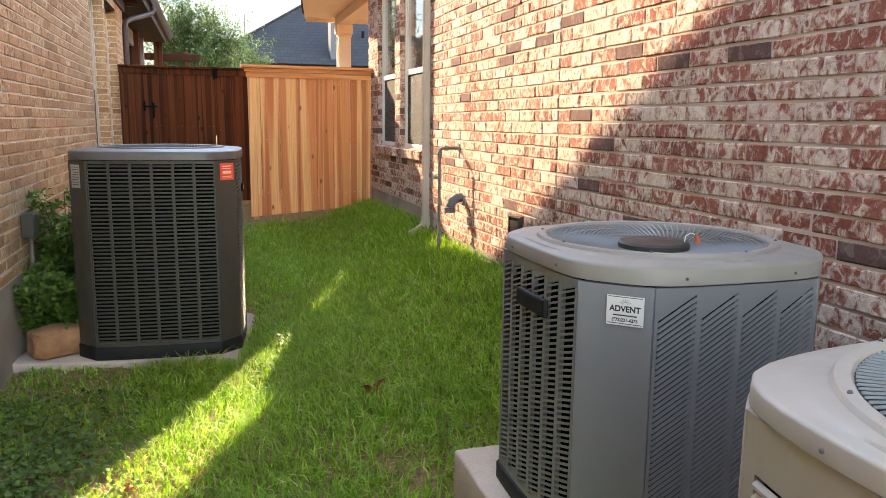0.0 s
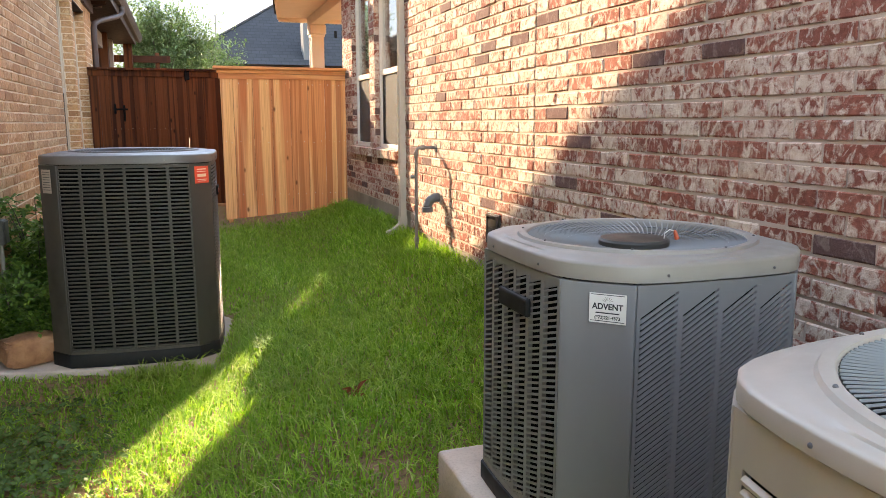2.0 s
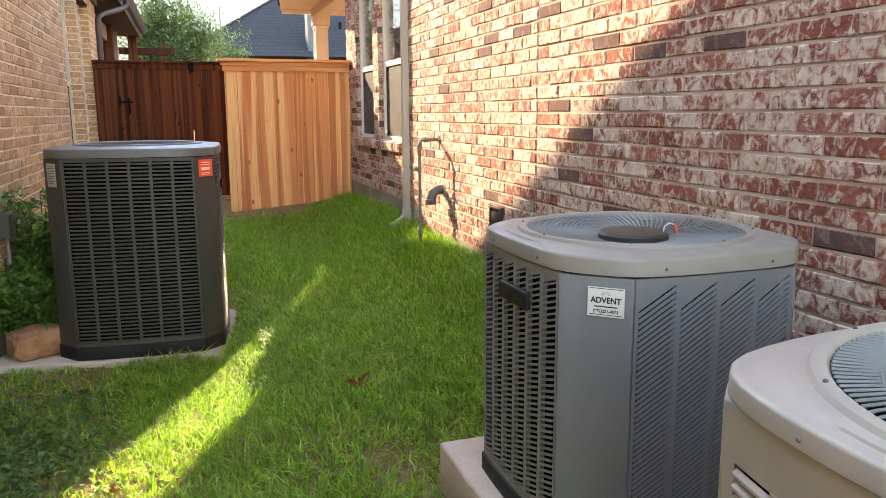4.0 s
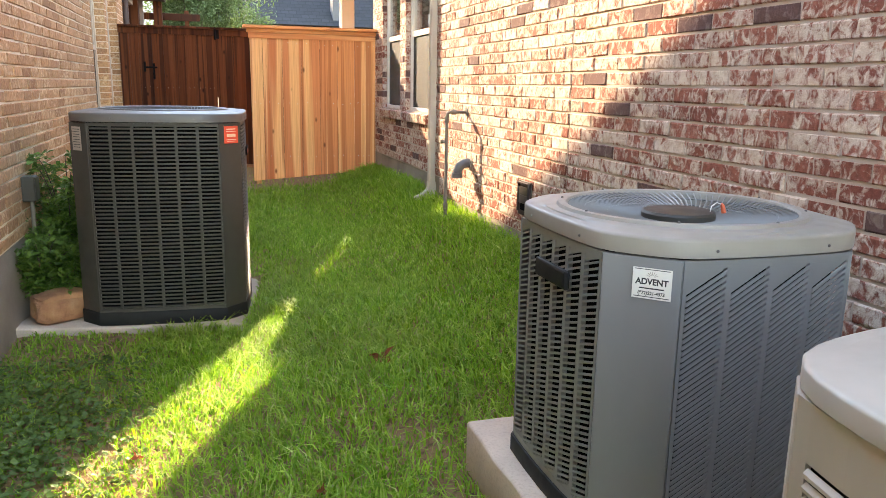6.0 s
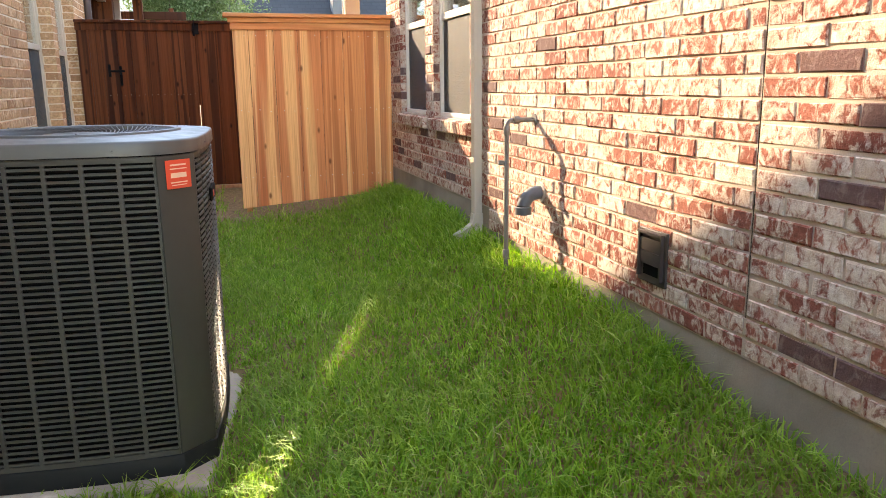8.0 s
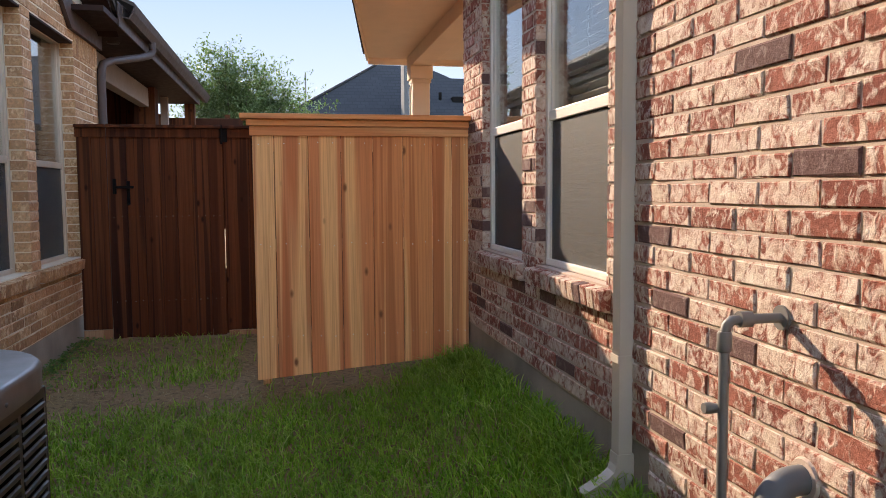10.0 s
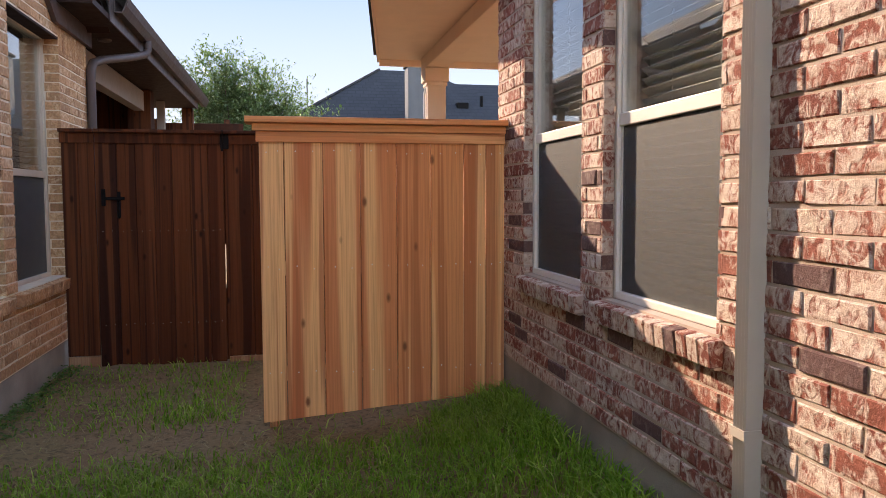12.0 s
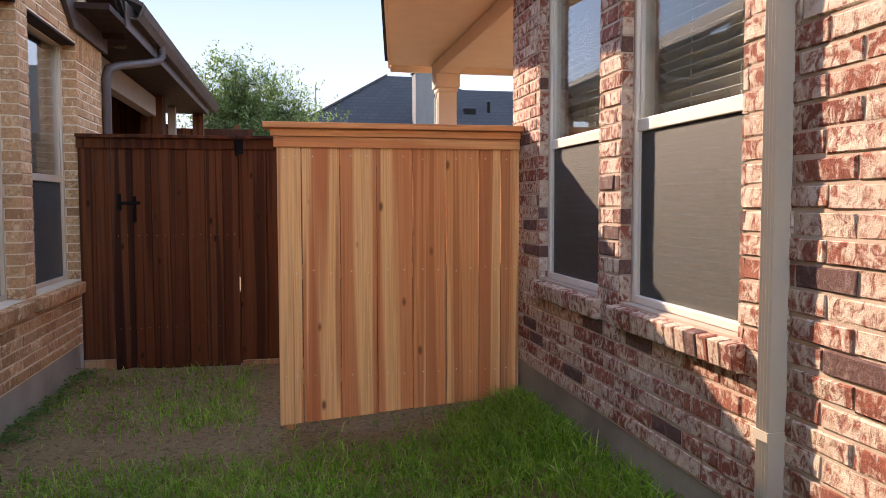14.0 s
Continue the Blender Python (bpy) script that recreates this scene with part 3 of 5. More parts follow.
def east_porch():
    # the soffit's outer edge runs slightly askew to the house
    edge = [(1.05, 10.3), (1.66, 14.75), (6.0, 14.75), (6.0, 10.3)]
    solid("porch_soffit_east", prism(edge, 3.30, 3.34), M_TRIM, "peach painted porch ceiling", "soffit", "structure")
    bm = bmesh.new()
    grow = [(1.00, 10.3), (1.60, 14.82), (6.0, 14.82), (6.0, 10.3)]
    loft(bm, [[(x, y, 3.36) for x, y in grow], [(x, y, 3.36 + 0.1 + max(0.0, (x - 1.7)) * 0.45) for x, y in grow]], True, True)
    solid("porch_roof_east", bm, M_SHINGLE, "dark grey shingle porch roof", "roof", "structure")
    fas = bmesh.new()
    d = (Vector((1.66, 14.75, 0)) - Vector((1.05, 10.3, 0)))
    nrm = Vector((-d.y, d.x, 0)).normalized() * 0.025
    a, b = Vector((1.05, 10.3, 0)), Vector((1.66, 14.75, 0))
    loft(fas, [[p + Vector((0, 0, z)) for p in (a, b, b + nrm, a + nrm)] for z in (3.26, 3.44)], True, True)
    solid("porch_fascia", fas, M_TRIM, "peach painted fascia board along the porch eave", "trim", "structure")
    solid("porch_fascia_end", soft_box(1.66, 6.0, 14.752, 14.78, 3.22, 3.44, 0.004), M_TRIM, "peach painted fascia board at the porch end", "trim", "structure")
    c = thing("porch_column", "peach painted square porch column", "column", (2.28, 14.4, 0.0))
    part("shaft", soft_box(-0.11, 0.11, -0.11, 0.11, 0.0, 2.98, 0.008), M_TRIM, c)
    part("capital", soft_box(-0.145, 0.145, -0.145, 0.145, 2.98, 3.14, 0.01), M_TRIM, c)
    part("neck_trim", soft_box(-0.125, 0.125, -0.125, 0.125, 2.93, 2.979, 0.01), M_TRIM, c)
    solid("porch_beam_east", soft_box(2.15, 2.41, 10.3, 14.6, 3.142, 3.296, 0.008), M_TRIM, "peach painted porch beam", "beam", "structure")
    w = thing("column_pipe", "thin white conduit on the porch column", "conduit", (2.15, 14.40, 0.0))
    bm = bmesh.new()
    tube(bm, [(0, 0, 0.1), (0, 0, 2.85), (0.02, 0, 2.92), (0.05, 0, 2.95)], 0.014, 8)
    part("pipe", bm, M_WHITE, w, smooth=True)


east_porch()


def east_eave():
    bm = boxes((EAST - 0.28, EAST + 0.3, -4.0, 10.28, 3.76, 3.80))
    solid("eave_soffit_east", bm, M_TRIM, "peach painted eave soffit", "soffit", "structure")
    bm = bmesh.new()
    pts = [(EAST - 0.34, 3.81), (EAST - 0.34, 3.9), (8.0, 6.6), (8.0, 6.5)]
    loft(bm, [[(x, -4.0, z) for x, z in pts], [(x, 10.6, z) for x, z in pts]], True, True)
    solid("roof_east", bm, M_SHINGLE, "dark grey shingle house roof", "roof", "structure")


east_eave()


def window(name, face, side, hole, frame_mat, label, seed, screen, back=0.07):
    """A single-hung window, its front set back from the brick. side: the way that it faces along x."""
    y0, y1, z0, z1 = hole
    w = thing(name, label, "window", (face - side * back, 0, 0), kind="structure")
    s = side
    mid = z0 + (z1 - z0) * 0.425

    def bar(a, b, c, d, front, back):
        xs = sorted((s * front, -s * back))
        return soft_box(xs[0], xs[1], a, b, c, d, 0.004)

    t = 0.032
    for nm, dims in (("frame_jamb", (y0 + 0.009, y0 + t, z0 + 0.002, z1)), ("frame_jamb", (y1 - t, y1 - 0.009, z0 + 0.002, z1)), ("frame_head", (y0 + t, y1 - t, z1 - t, z1 - 0.002)), ("frame_sill", (y0 + t, y1 - t, z0 + 0.002, z0 + 0.036))):
        part(nm, bar(*dims, 0.02, 0.07), frame_mat, w)
    part("meeting_rail", bar(y0 + t, y1 - t, mid - 0.025, mid + 0.03, 0.012, 0.04), frame_mat, w)
    for nm, a, b in (("upper_sash", mid + 0.03, z1 - t), ("lower_sash", z0 + 0.036, mid - 0.025)):
        sash = part(nm, bar(y0 + t, y0 + t + 0.016, a, b, 0.004, 0.03), frame_mat, w)
        part("stile", bar(y1 - t - 0.016, y1 - t, a, b, 0.004, 0.03), frame_mat, sash)
        xs = sorted((-s * 0.012, -s * 0.016))
        pane = part("pane", boxes((xs[0], xs[1], y0 + t + 0.016, y1 - t - 0.016, a, b)), M_GLASS, sash)
        pane.visible_shadow = False
    if screen:
        xs = sorted((-s * 0.002, -s * 0.004))
        part("insect_screen", boxes((xs[0], xs[1], y0 + t + 0.012, y1 - t - 0.012, z0 + 0.036, mid - 0.025)), M_SCREEN, w, "dark grey insect screen")
    blind = thing("window_blind", "closed white slatted blind behind the glass", "blind", (face - side * (back + 0.10), 0, 0), group="window blinds")
    bm = bmesh.new()
    tube(bm, [(0, (y0 + y1) / 2 + 0.18, z0 + 0.1), (0, (y0 + y1) / 2 + 0.18, z1 - 0.1)], 0.003, 5)
    tube(bm, [(0, (y0 + y1) / 2 - 0.18, z0 + 0.1), (0, (y0 + y1) / 2 - 0.18, z1 - 0.1)], 0.003, 5)
    part("ladder_cord", bm, M_BLIND, blind)
    slat = mesh_of("slat", boxes((-0.0235, 0.0235, -(y1 - y0) / 2 + 0.05, (y1 - y0) / 2 - 0.05, -0.0015, 0.0015)), M_BLIND)
    z = z0 + 0.07
    while z < z1 - 0.06:
        ob = new("slat", slat)
        ob.parent = blind
        ob.matrix_basis = pose(0, (y0 + y1) / 2, z, 0, -s * 42, 0)
        z += 0.044
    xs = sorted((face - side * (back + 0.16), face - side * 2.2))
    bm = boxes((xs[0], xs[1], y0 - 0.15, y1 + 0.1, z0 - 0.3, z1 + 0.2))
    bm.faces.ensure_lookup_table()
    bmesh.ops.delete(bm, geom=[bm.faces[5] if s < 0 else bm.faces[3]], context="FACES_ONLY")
    solid("room_wall", bm, M_ROOM, "room behind the window, its dimness put into dark walls", "wall", "structure")


def brick_sill(face, side, hole, mat, label):
    y0, y1, z0, _ = hole
    sill = thing("window_sill", label, "sill", (face, 0, z0 - 0.01), kind="structure")
    n = int((y1 - y0 + 0.08) / 0.077)
    rnd = random.Random(int(y0 * 100))
    for k in range(n):
        y = y0 - 0.035 + k * (y1 - y0 + 0.07) / n
        wide = (y1 - y0 + 0.07) / n - 0.008
        bm = soft_box(-0.085, 0.055 + rnd.uniform(0, 0.003), 0, wide, -0.088, 0.0, 0.004, 1)
        ob = part("brick", bm, mat, sill)
        ob.matrix_basis = pose(0, y, 0, 0, 7, 0) if side > 0 else pose(0, y + wide, 0, 0, -7, 0) @ pose(0, 0, 0, 0, 0, 180)
    ob = part("mortar_bed", boxes((-0.08, 0.03, y0 - 0.03, y1 + 0.025, -0.10, -0.02)), M_MORTAR, sill)
    if side < 0:
        ob.matrix_basis = Matrix.Scale(-1, 4, (1, 0, 0))


def brick_reveal(owner, face, side, hole, deep, mat, low, seed):
    """Bricks turned into a window's opening, on both jambs, level with the courses of the wall."""
    y0, y1, z0, z1 = hole
    rnd = np.random.RandomState(seed)
    bm = bmesh.new()
    for y, way in ((y0, 1), (y1, -1)):
        k = int((z0 - low) / COURSE)
        while low + k * COURSE < z1 - 0.02:
            za, zb = max(low + k * COURSE + JOINT / 2, z0 + 0.004), min(low + (k + 1) * COURSE - JOINT / 2, z1)
            cut = deep if k % 2 else deep * rnd.uniform(0.9, 0.96)
            xs = sorted((face + side * 0.004, face - side * cut))
            ys = sorted((y - way * 0.02, y + way * (0.005 + rnd.uniform(0, 0.002))))
            if zb - za > 0.01:
                box(bm, xs[0], xs[1], ys[0], ys[1], za, zb)
            k += 1
    tagged(part("jamb_bricks", bm, mat, owner), kind="stuff")


for i, h in enumerate(WIN_E):
    brick_reveal(wall_east, EAST, -1, h, 0.05, M_BRICK, 0.605 - 2 * COURSE, 61 + i)
    window("window_%d" % (i + 1), EAST, -1, h, M_SASH, "white single-hung window with blinds in red brick", i, True)
    brick_sill(EAST, -1, h, M_BRICK1, "sloping red brick rowlock sill")
for i, h in enumerate(WIN_W):
    brick_reveal(wall_west, WEST, 1, h, 0.11, M_TAN, 0.445, 71 + i)
    window("window_%d" % (i + 3), WEST, 1, h, M_SASH_T, "tan single-hung window in the tan brick wall", i + 5, True, 0.13)
    brick_sill(WEST, 1, h, M_TAN1, "sloping tan brick rowlock sill")

def soldier_course():
    """Bricks on end under the level frieze, and steel lintels over the tan wall's windows."""
    rnd = np.random.RandomState(83)
    bm = bmesh.new()
    y = 12.31
    while y < 13.13:
        out = rnd.uniform(0.009, 0.013)
        box(bm, WEST - 0.01, WEST + out, y, y + 0.0655, 2.846, 3.036)
        y += COURSE
    ob = part("soldier_course", bm, M_TAN, wall_west)
    tagged(ob, kind="stuff")
    for a, b, _, top in WIN_W:
        part("lintel", soft_box(WEST - 0.12, WEST + 0.006, a + 0.008, b - 0.008, top - 0.022, top - 0.003, 0.003), M_BROWN, wall_west, "brown steel lintel")


soldier_course()

solid("control_joint", boxes((EAST + 0.0, EAST + 0.007, 4.597, 4.603, 0.6, 3.75)), M_VENT, "dark caulked control joint in the brick", "trim", "structure")


# ---- fences ----
def cedar_fence():
    f = thing("cedar_fence", "new unstained cedar board fence panel with a capped top", "fence", (0, 10.1, 0))
    widths = (0.146, 0.232, 0.227, 0.224, 0.215, 0.212, 0.144, 0.125)
    x, top = 0.365, 1.99
    rnd = random.Random(4)
    for k, w in enumerate(widths):
        u = x + w / 2
        low = 0.255 + max(0.0, (u - 0.4)) * 0.075 + rnd.uniform(-0.002, 0.002)
        bm = soft_box(x + 0.002, x + w - 0.002, rnd.uniform(-0.004, 0.003), 0.019, low, top, 0.004, 2)
        for v in bm.verts:  # the boards were cut along the ground's slope
            if v.co.z < 1.0:
                v.co.z += (v.co.x - u) * 0.075
        part("board", bm, M_CEDAR, f)
        x += w
    for nm, a, b, y, xl in (("lower_trim", 1.955, 2.02, -0.022, 0.350), ("upper_trim", 2.0205, 2.065, -0.042, 0.330)):
        part(nm, soft_box(xl, 1.885, y, -0.004, a, b, 0.004), M_CEDAR_RAIL, f)
    part("cap", soft_box(0.290, 1.89, -0.085, 0.10, 2.066, 2.102, 0.005), M_CEDAR_RAIL, f)
    for z in (0.5, 1.15, 1.85):
        part("rail", soft_box(0.37, 1.88, 0.021, 0.06, z, z + 0.089, 0.004), M_CEDAR, f)
    for px in (0.40, 1.80):
        part("post", soft_box(px, px + 0.06, 0.062, 0.12, -0.1, 2.05, 0.004), M_CEDAR, f)
    nail = bmesh.new()
    bmesh.ops.create_cone(nail, cap_ends=True, segments=8, radius1=0.0035, radius2=0.0035, depth=0.003, matrix=Matrix.Rotation(radians(90), 4, "X"))
    head = mesh_of("nail", nail, M_LABEL)
    x = 0.365
    for w in widths:
        for z in (0.55, 1.2, 1.9):
            for u in (0.3, 0.75):
                ob = new("nail", head)
                ob.parent = f
                ob.location = (x + w * u, -0.0045, z + rnd.uniform(-0.012, 0.012))
        x += w


cedar_fence()


def dark_gate():
    y, top, low = 12.2, 2.19, 0.24
    rnd = random.Random(9)

    def board(owner, x0, x1, z0, z1, lab=""):
        part("board", soft_box(x0 + 0.0015, x1 - 0.0015, y + rnd.uniform(-0.003, 0.003), y + 0.02, z0, z1, 0.003, 1), M_STAIN, owner, lab)

    side = thing("gate_post_panel", "dark stained narrow fence panel beside the gate", "fence")
    board(side, -1.285, -1.155, 0.30, 2.09)
    board(side, -1.155, -1.03, 0.30, 2.09)
    part("trim", soft_box(-1.29, -1.025, y - 0.022, y - 0.004, 2.08, 2.165, 0.004), M_STAIN, side)
    part("cap", soft_box(-1.29, -1.025, y - 0.06, y + 0.06, 2.166, 2.195, 0.004), M_STAIN, side)
    part("kick_board", soft_box(-1.28, -1.03, y - 0.012, y + 0.012, 0.20, 0.296, 0.003), M_RAW, side, "unstained pine kick board")
    g = thing("wooden_gate", "closed dark red-brown stained wooden gate", "gate")
    xs = (-1.027, -0.86, -0.71, -0.565, -0.42, -0.275, -0.13, 0.0)
    for a, b in zip(xs, xs[1:]):
        board(g, a, b, 0.205, 2.09)
    part("trim", soft_box(-1.02, -0.005, y - 0.022, y - 0.004, 2.08, 2.165, 0.004), M_STAIN, g)
    part("cap", soft_box(-1.02, -0.005, y - 0.06, y + 0.06, 2.166, 2.195, 0.004), M_STAIN, g)
    # Unseen strips added behind the joints to stop light between the boards.
    for bx in (-1.0, -0.86, -0.71, -0.565, -0.42, -0.275, -0.13):
        part("batten", soft_box(bx - 0.03, bx + 0.03, y + 0.061, y + 0.075, 0.25, 2.08, 0.002, 1), M_STAIN, g)
    for z in (0.5, 1.7):
        part("rail", soft_box(-1.0, -0.01, y + 0.021, y + 0.06, z, z + 0.09, 0.004), M_STAIN, g)
    for a, b in zip(xs, xs[1:]):
        for z in (0.55, 1.34):
            for f in (0.28, 0.72):
                part("nail", soft_box(a + (b - a) * f - 0.003, a + (b - a) * f + 0.003, y - 0.0045, y - 0.001, z + 0.012 * f, z + 0.012 * f + 0.006, 0.001, 1), M_LABEL_G, g)
    latch = part("latch", soft_box(-0.98, -0.80, y - 0.022, y - 0.006, 1.61, 1.635, 0.004), M_IRON, g, "black iron thumb latch")
    part("plate", soft_box(-0.862, -0.832, y - 0.016, y - 0.004, 1.46, 1.68, 0.005), M_IRON, latch)
    part("catch", soft_box(-0.98, -0.95, y - 0.028, y - 0.004, 1.56, 1.70, 0.004), M_IRON, latch)
    bm = bmesh.new()
    tube(bm, [(-0.847, y - 0.012, 1.60), (-0.847, y - 0.05, 1.58), (-0.847, y - 0.055, 1.52), (-0.847, y - 0.04, 1.47), (-0.847, y - 0.012, 1.46)], 0.007, 8)
    part("handle", bm, M_IRON, latch, smooth=True)
    hinge = part("hinge", soft_box(-0.02, 0.05, y - 0.034, y - 0.024, 2.04, 2.19, 0.003), M_IRON, g, "black iron strap hinge")
    bm = bmesh.new()
    tube(bm, [(-0.005, y - 0.035, 2.02), (-0.005, y - 0.035, 2.20)], 0.011, 10)
    part("knuckle", bm, M_IRON, hinge, smooth=True)
    # Added strips that leave only a short bright slit beside the gate.
    for z0, z1 in ((0.21, 0.84), (1.22, 2.08)):
        part("stop_batten", soft_box(-0.03, 0.04, y + 0.061, y + 0.08, z0, z1, 0.002, 1), M_STAIN, g)
    f = thing("stained_fence", "dark stained board fence running behind the cedar panel", "fence")
    x = 0.007
    while x < 1.85:
        board(f, x, min(x + 0.23, 1.88), 0.25, 2.09)
        # Unseen strip added to block light at the joint.
        part("batten", soft_box(x + 0.20, min(x + 0.26, 1.89), y + 0.021, y + 0.04, 0.25, 2.08, 0.002, 1), M_STAIN, f)
        x += 0.234
    part("trim", soft_box(0.006, 1.88, y - 0.022, y - 0.004, 2.08, 2.165, 0.004), M_STAIN, f)
    part("cap", soft_box(0.006, 1.88, y - 0.06, y + 0.06, 2.166, 2.195, 0.004), M_STAIN, f)
    part("kick_board", soft_box(0.02, 1.88, y - 0.012, y + 0.012, 0.16, 0.246, 0.003), M_RAW, f, "unstained pine kick board")


dark_gate()


# ---- air conditioners ----
def octagon(a, b, c):
    return [(-a + c, -b), (a - c, -b), (a, -b + c), (a, b - c), (a - c, b), (-a + c, b), (-a, b - c), (-a, -b + c)]


def lid_outline(a, b, c, n=72, sharp=22.0):
    """The case's eight-sided outline with its corners rounded off."""
    d = (a + b - c) / math.sqrt(2)
    sides = [(math.cos(k * math.pi / 4), math.sin(k * math.pi / 4), (a, d, b, d)[k % 4]) for k in range(8)]
    out = []
    for k in range(n):
        t = 2 * math.pi * k / n + math.pi / n
        x, y = math.cos(t), math.sin(t)
        r = sum(max(0.0, (p * x + q * y) / far) ** sharp for p, q, far in sides) ** (-1 / sharp)
        out.append((x * r, y * r))
    return out


def condenser(label, at, turn, a, b, c, z_base, z_top, paint, lid_paint, wire, spec):
    """A split-system condenser: an eight-sided louvred case, half sizes a and b, corners cut by c, under a dished lid with a fan grille.
    bulge: how far the sides bow outwards between the corners."""
    bulge = spec.get("bulge", 0.0)

    def bow(x, y):
        return x * (1 + bulge * (1 - min(1.0, (y / b) ** 2))), y * (1 + bulge * (1 - min(1.0, (x / a) ** 2)))

    def bowed(bm):
        if bulge:
            bmesh.ops.subdivide_edges(bm, edges=[e for e in bm.edges if abs(e.verts[0].co.z - e.verts[1].co.z) < 0.001 and e.calc_length() > 0.15], cuts=7, use_grid_fill=True)
            for v in bm.verts:
                v.co.x, v.co.y = bow(v.co.x, v.co.y)
        return bm

    unit = thing("air_conditioner", label, "air conditioner", (at[0], at[1], at[2]), turn)
    lid_low = z_top - spec["lid"] - 0.005
    # The coil's colour includes the shade seen between the slats.
    part("core", bowed(prism(octagon(a - 0.035, b - 0.035, c - 0.01), z_base + 0.03, lid_low + 0.004)), M_INNER_SHADE, unit, "finned coil, near-black for the shade inside the louvres")
    bm = prism(octagon(a + 0.008, b + 0.008, c), 0.0, z_base)
    bmesh.ops.bevel(bm, geom=bm.edges[:], offset=0.006, segments=2, affect="EDGES", profile=0.5)
    part("base_pan", bowed(bm), M_BLACK, unit, "black base pan", True)
    oct_pts = octagon(a, b, c)
    names = ("front", "right", "back", "left")
    for k in range(8):
        p, q = Vector((*oct_pts[k], 0)), Vector((*oct_pts[(k + 1) % 8], 0))
        along = (q - p).normalized()
        out = Vector((along.y, -along.x, 0))
        length = (q - p).length
        m = Matrix.Translation(p) @ Matrix(((along.x, out.x, 0, 0), (along.y, out.y, 0, 0), (0, 0, 1, 0), (0, 0, 0, 1)))
        if k % 2:  # the cut corners are plain sheet
            bm = boxes((0.0, length, -0.018, 0.003, z_base, lid_low))
            for v in bm.verts:
                v.co = m @ v.co
            bmesh.ops.bevel(bm, geom=bm.edges[:], offset=0.004, segments=2, affect="EDGES", profile=0.5)
            part("corner_post", bowed(bm), paint, unit, smooth=True)
            continue
        cols, rows = spec["grid"][k // 2]
        edge, rib = spec["edge"], spec["rib"]
        low, high = z_base + 0.02, lid_low - spec["head"]
        dims = [(0.004, edge, -0.014, 0.0, z_base, lid_low), (length - edge, length - 0.004, -0.014, 0.0, z_base, lid_low), (edge, length - edge, -0.014, 0.0, z_base, low), (edge, length - edge, -0.014, 0.0, high, lid_low)]
        wide = (length - 2 * edge - rib * (cols - 1)) / cols
        for j in range(1, cols):
            u = edge + j * wide + (j - 1) * rib
            dims.append((u, u + rib, -0.012, 0.001, low, high))
        bm = boxes(*dims)
        slope = spec["shear"][k // 2]
        drop = slope * wide
        if drop:
            for j in range(cols):
                u = edge + j * (wide + rib)
                for tri in (((u, high), (u + wide, high), (u, high - drop)), ((u, low), (u + wide, low), (u + wide, low + drop))):
                    loft(bm, [[(s, y, z) for s, z in tri] for y in (-0.012, -0.001)], True, True)
        for v in bm.verts:
            v.co = m @ v.co
        panel = part("louver_panel", bowed(bm), paint, unit)
        gap = (high - low - drop) / rows
        tilt = spec["tilt"][k // 2]
        blade = boxes((-wide / 2, wide / 2, -spec["deep"][k // 2], 0.003, -gap * spec["blade"][k // 2], gap * spec["blade"][k // 2]))
        for v in blade.verts:
            if v.co.y > 0:
                v.co.z -= gap * tilt
            v.co.z += slope * v.co.x
        mesh = mesh_of("slat", blade, paint)
        seen = names[k // 2] in spec["seen"]
        far = None if seen else ([], [])
        for j in range(cols):
            u = edge + j * (wide + rib) + wide / 2
            for i in range(rows):
                local = m @ Matrix.Translation((u, 0, low + drop / 2 + (i + 0.5) * gap))
                if bulge:
                    p0 = local.translation
                    lead = Vector(bow(*(p0 + along * 0.01).xy)) - Vector(bow(*(p0 - along * 0.01).xy))
                    yaw = math.atan2(lead.y, lead.x) - math.atan2(along.y, along.x)
                    local = Matrix.Translation((*bow(p0.x, p0.y), p0.z)) @ Matrix.Rotation(yaw, 4, "Z") @ local.to_3x3().to_4x4()
                if seen:
                    ob = new("slat", mesh)
                    ob.parent = panel
                    ob.matrix_basis = local
                else:
                    nv = len(far[0])
                    far[0].extend((local @ v.co)[:] for v in mesh.vertices)
                    far[1].extend([nv + w for w in p.vertices] for p in mesh.polygons)
        if not seen:
            ob = new("slats", quads_mesh("slats", np.array(far[0]), [np.array(far[1])], paint))
            ob.parent = panel
            tagged(ob, kind="stuff")
    # lid: a pressed rim that rises to the fan ring
    r = spec["ring"]
    n = 72
    over, ox = spec["over"], spec.get("shift", (0, 0))
    circ = lambda rad: [(ox[0] + rad * math.cos(2 * math.pi * k / n + math.pi / n), ox[1] + rad * math.sin(2 * math.pi * k / n + math.pi / n)) for k in range(n)]
    rim = lambda s: [(x + s * x / a, y + s * y / b) for x, y in (bow(*p) for p in lid_outline(a, b, c, n))]
    crease = spec.get("crease", 0.5)
    h = spec["lid"]
    blend = lambda f, d: [tuple((1 - f) * p[i] + f * q[i] for i in (0, 1)) for p, q in zip(rim(over - d), circ(r + 0.030))]
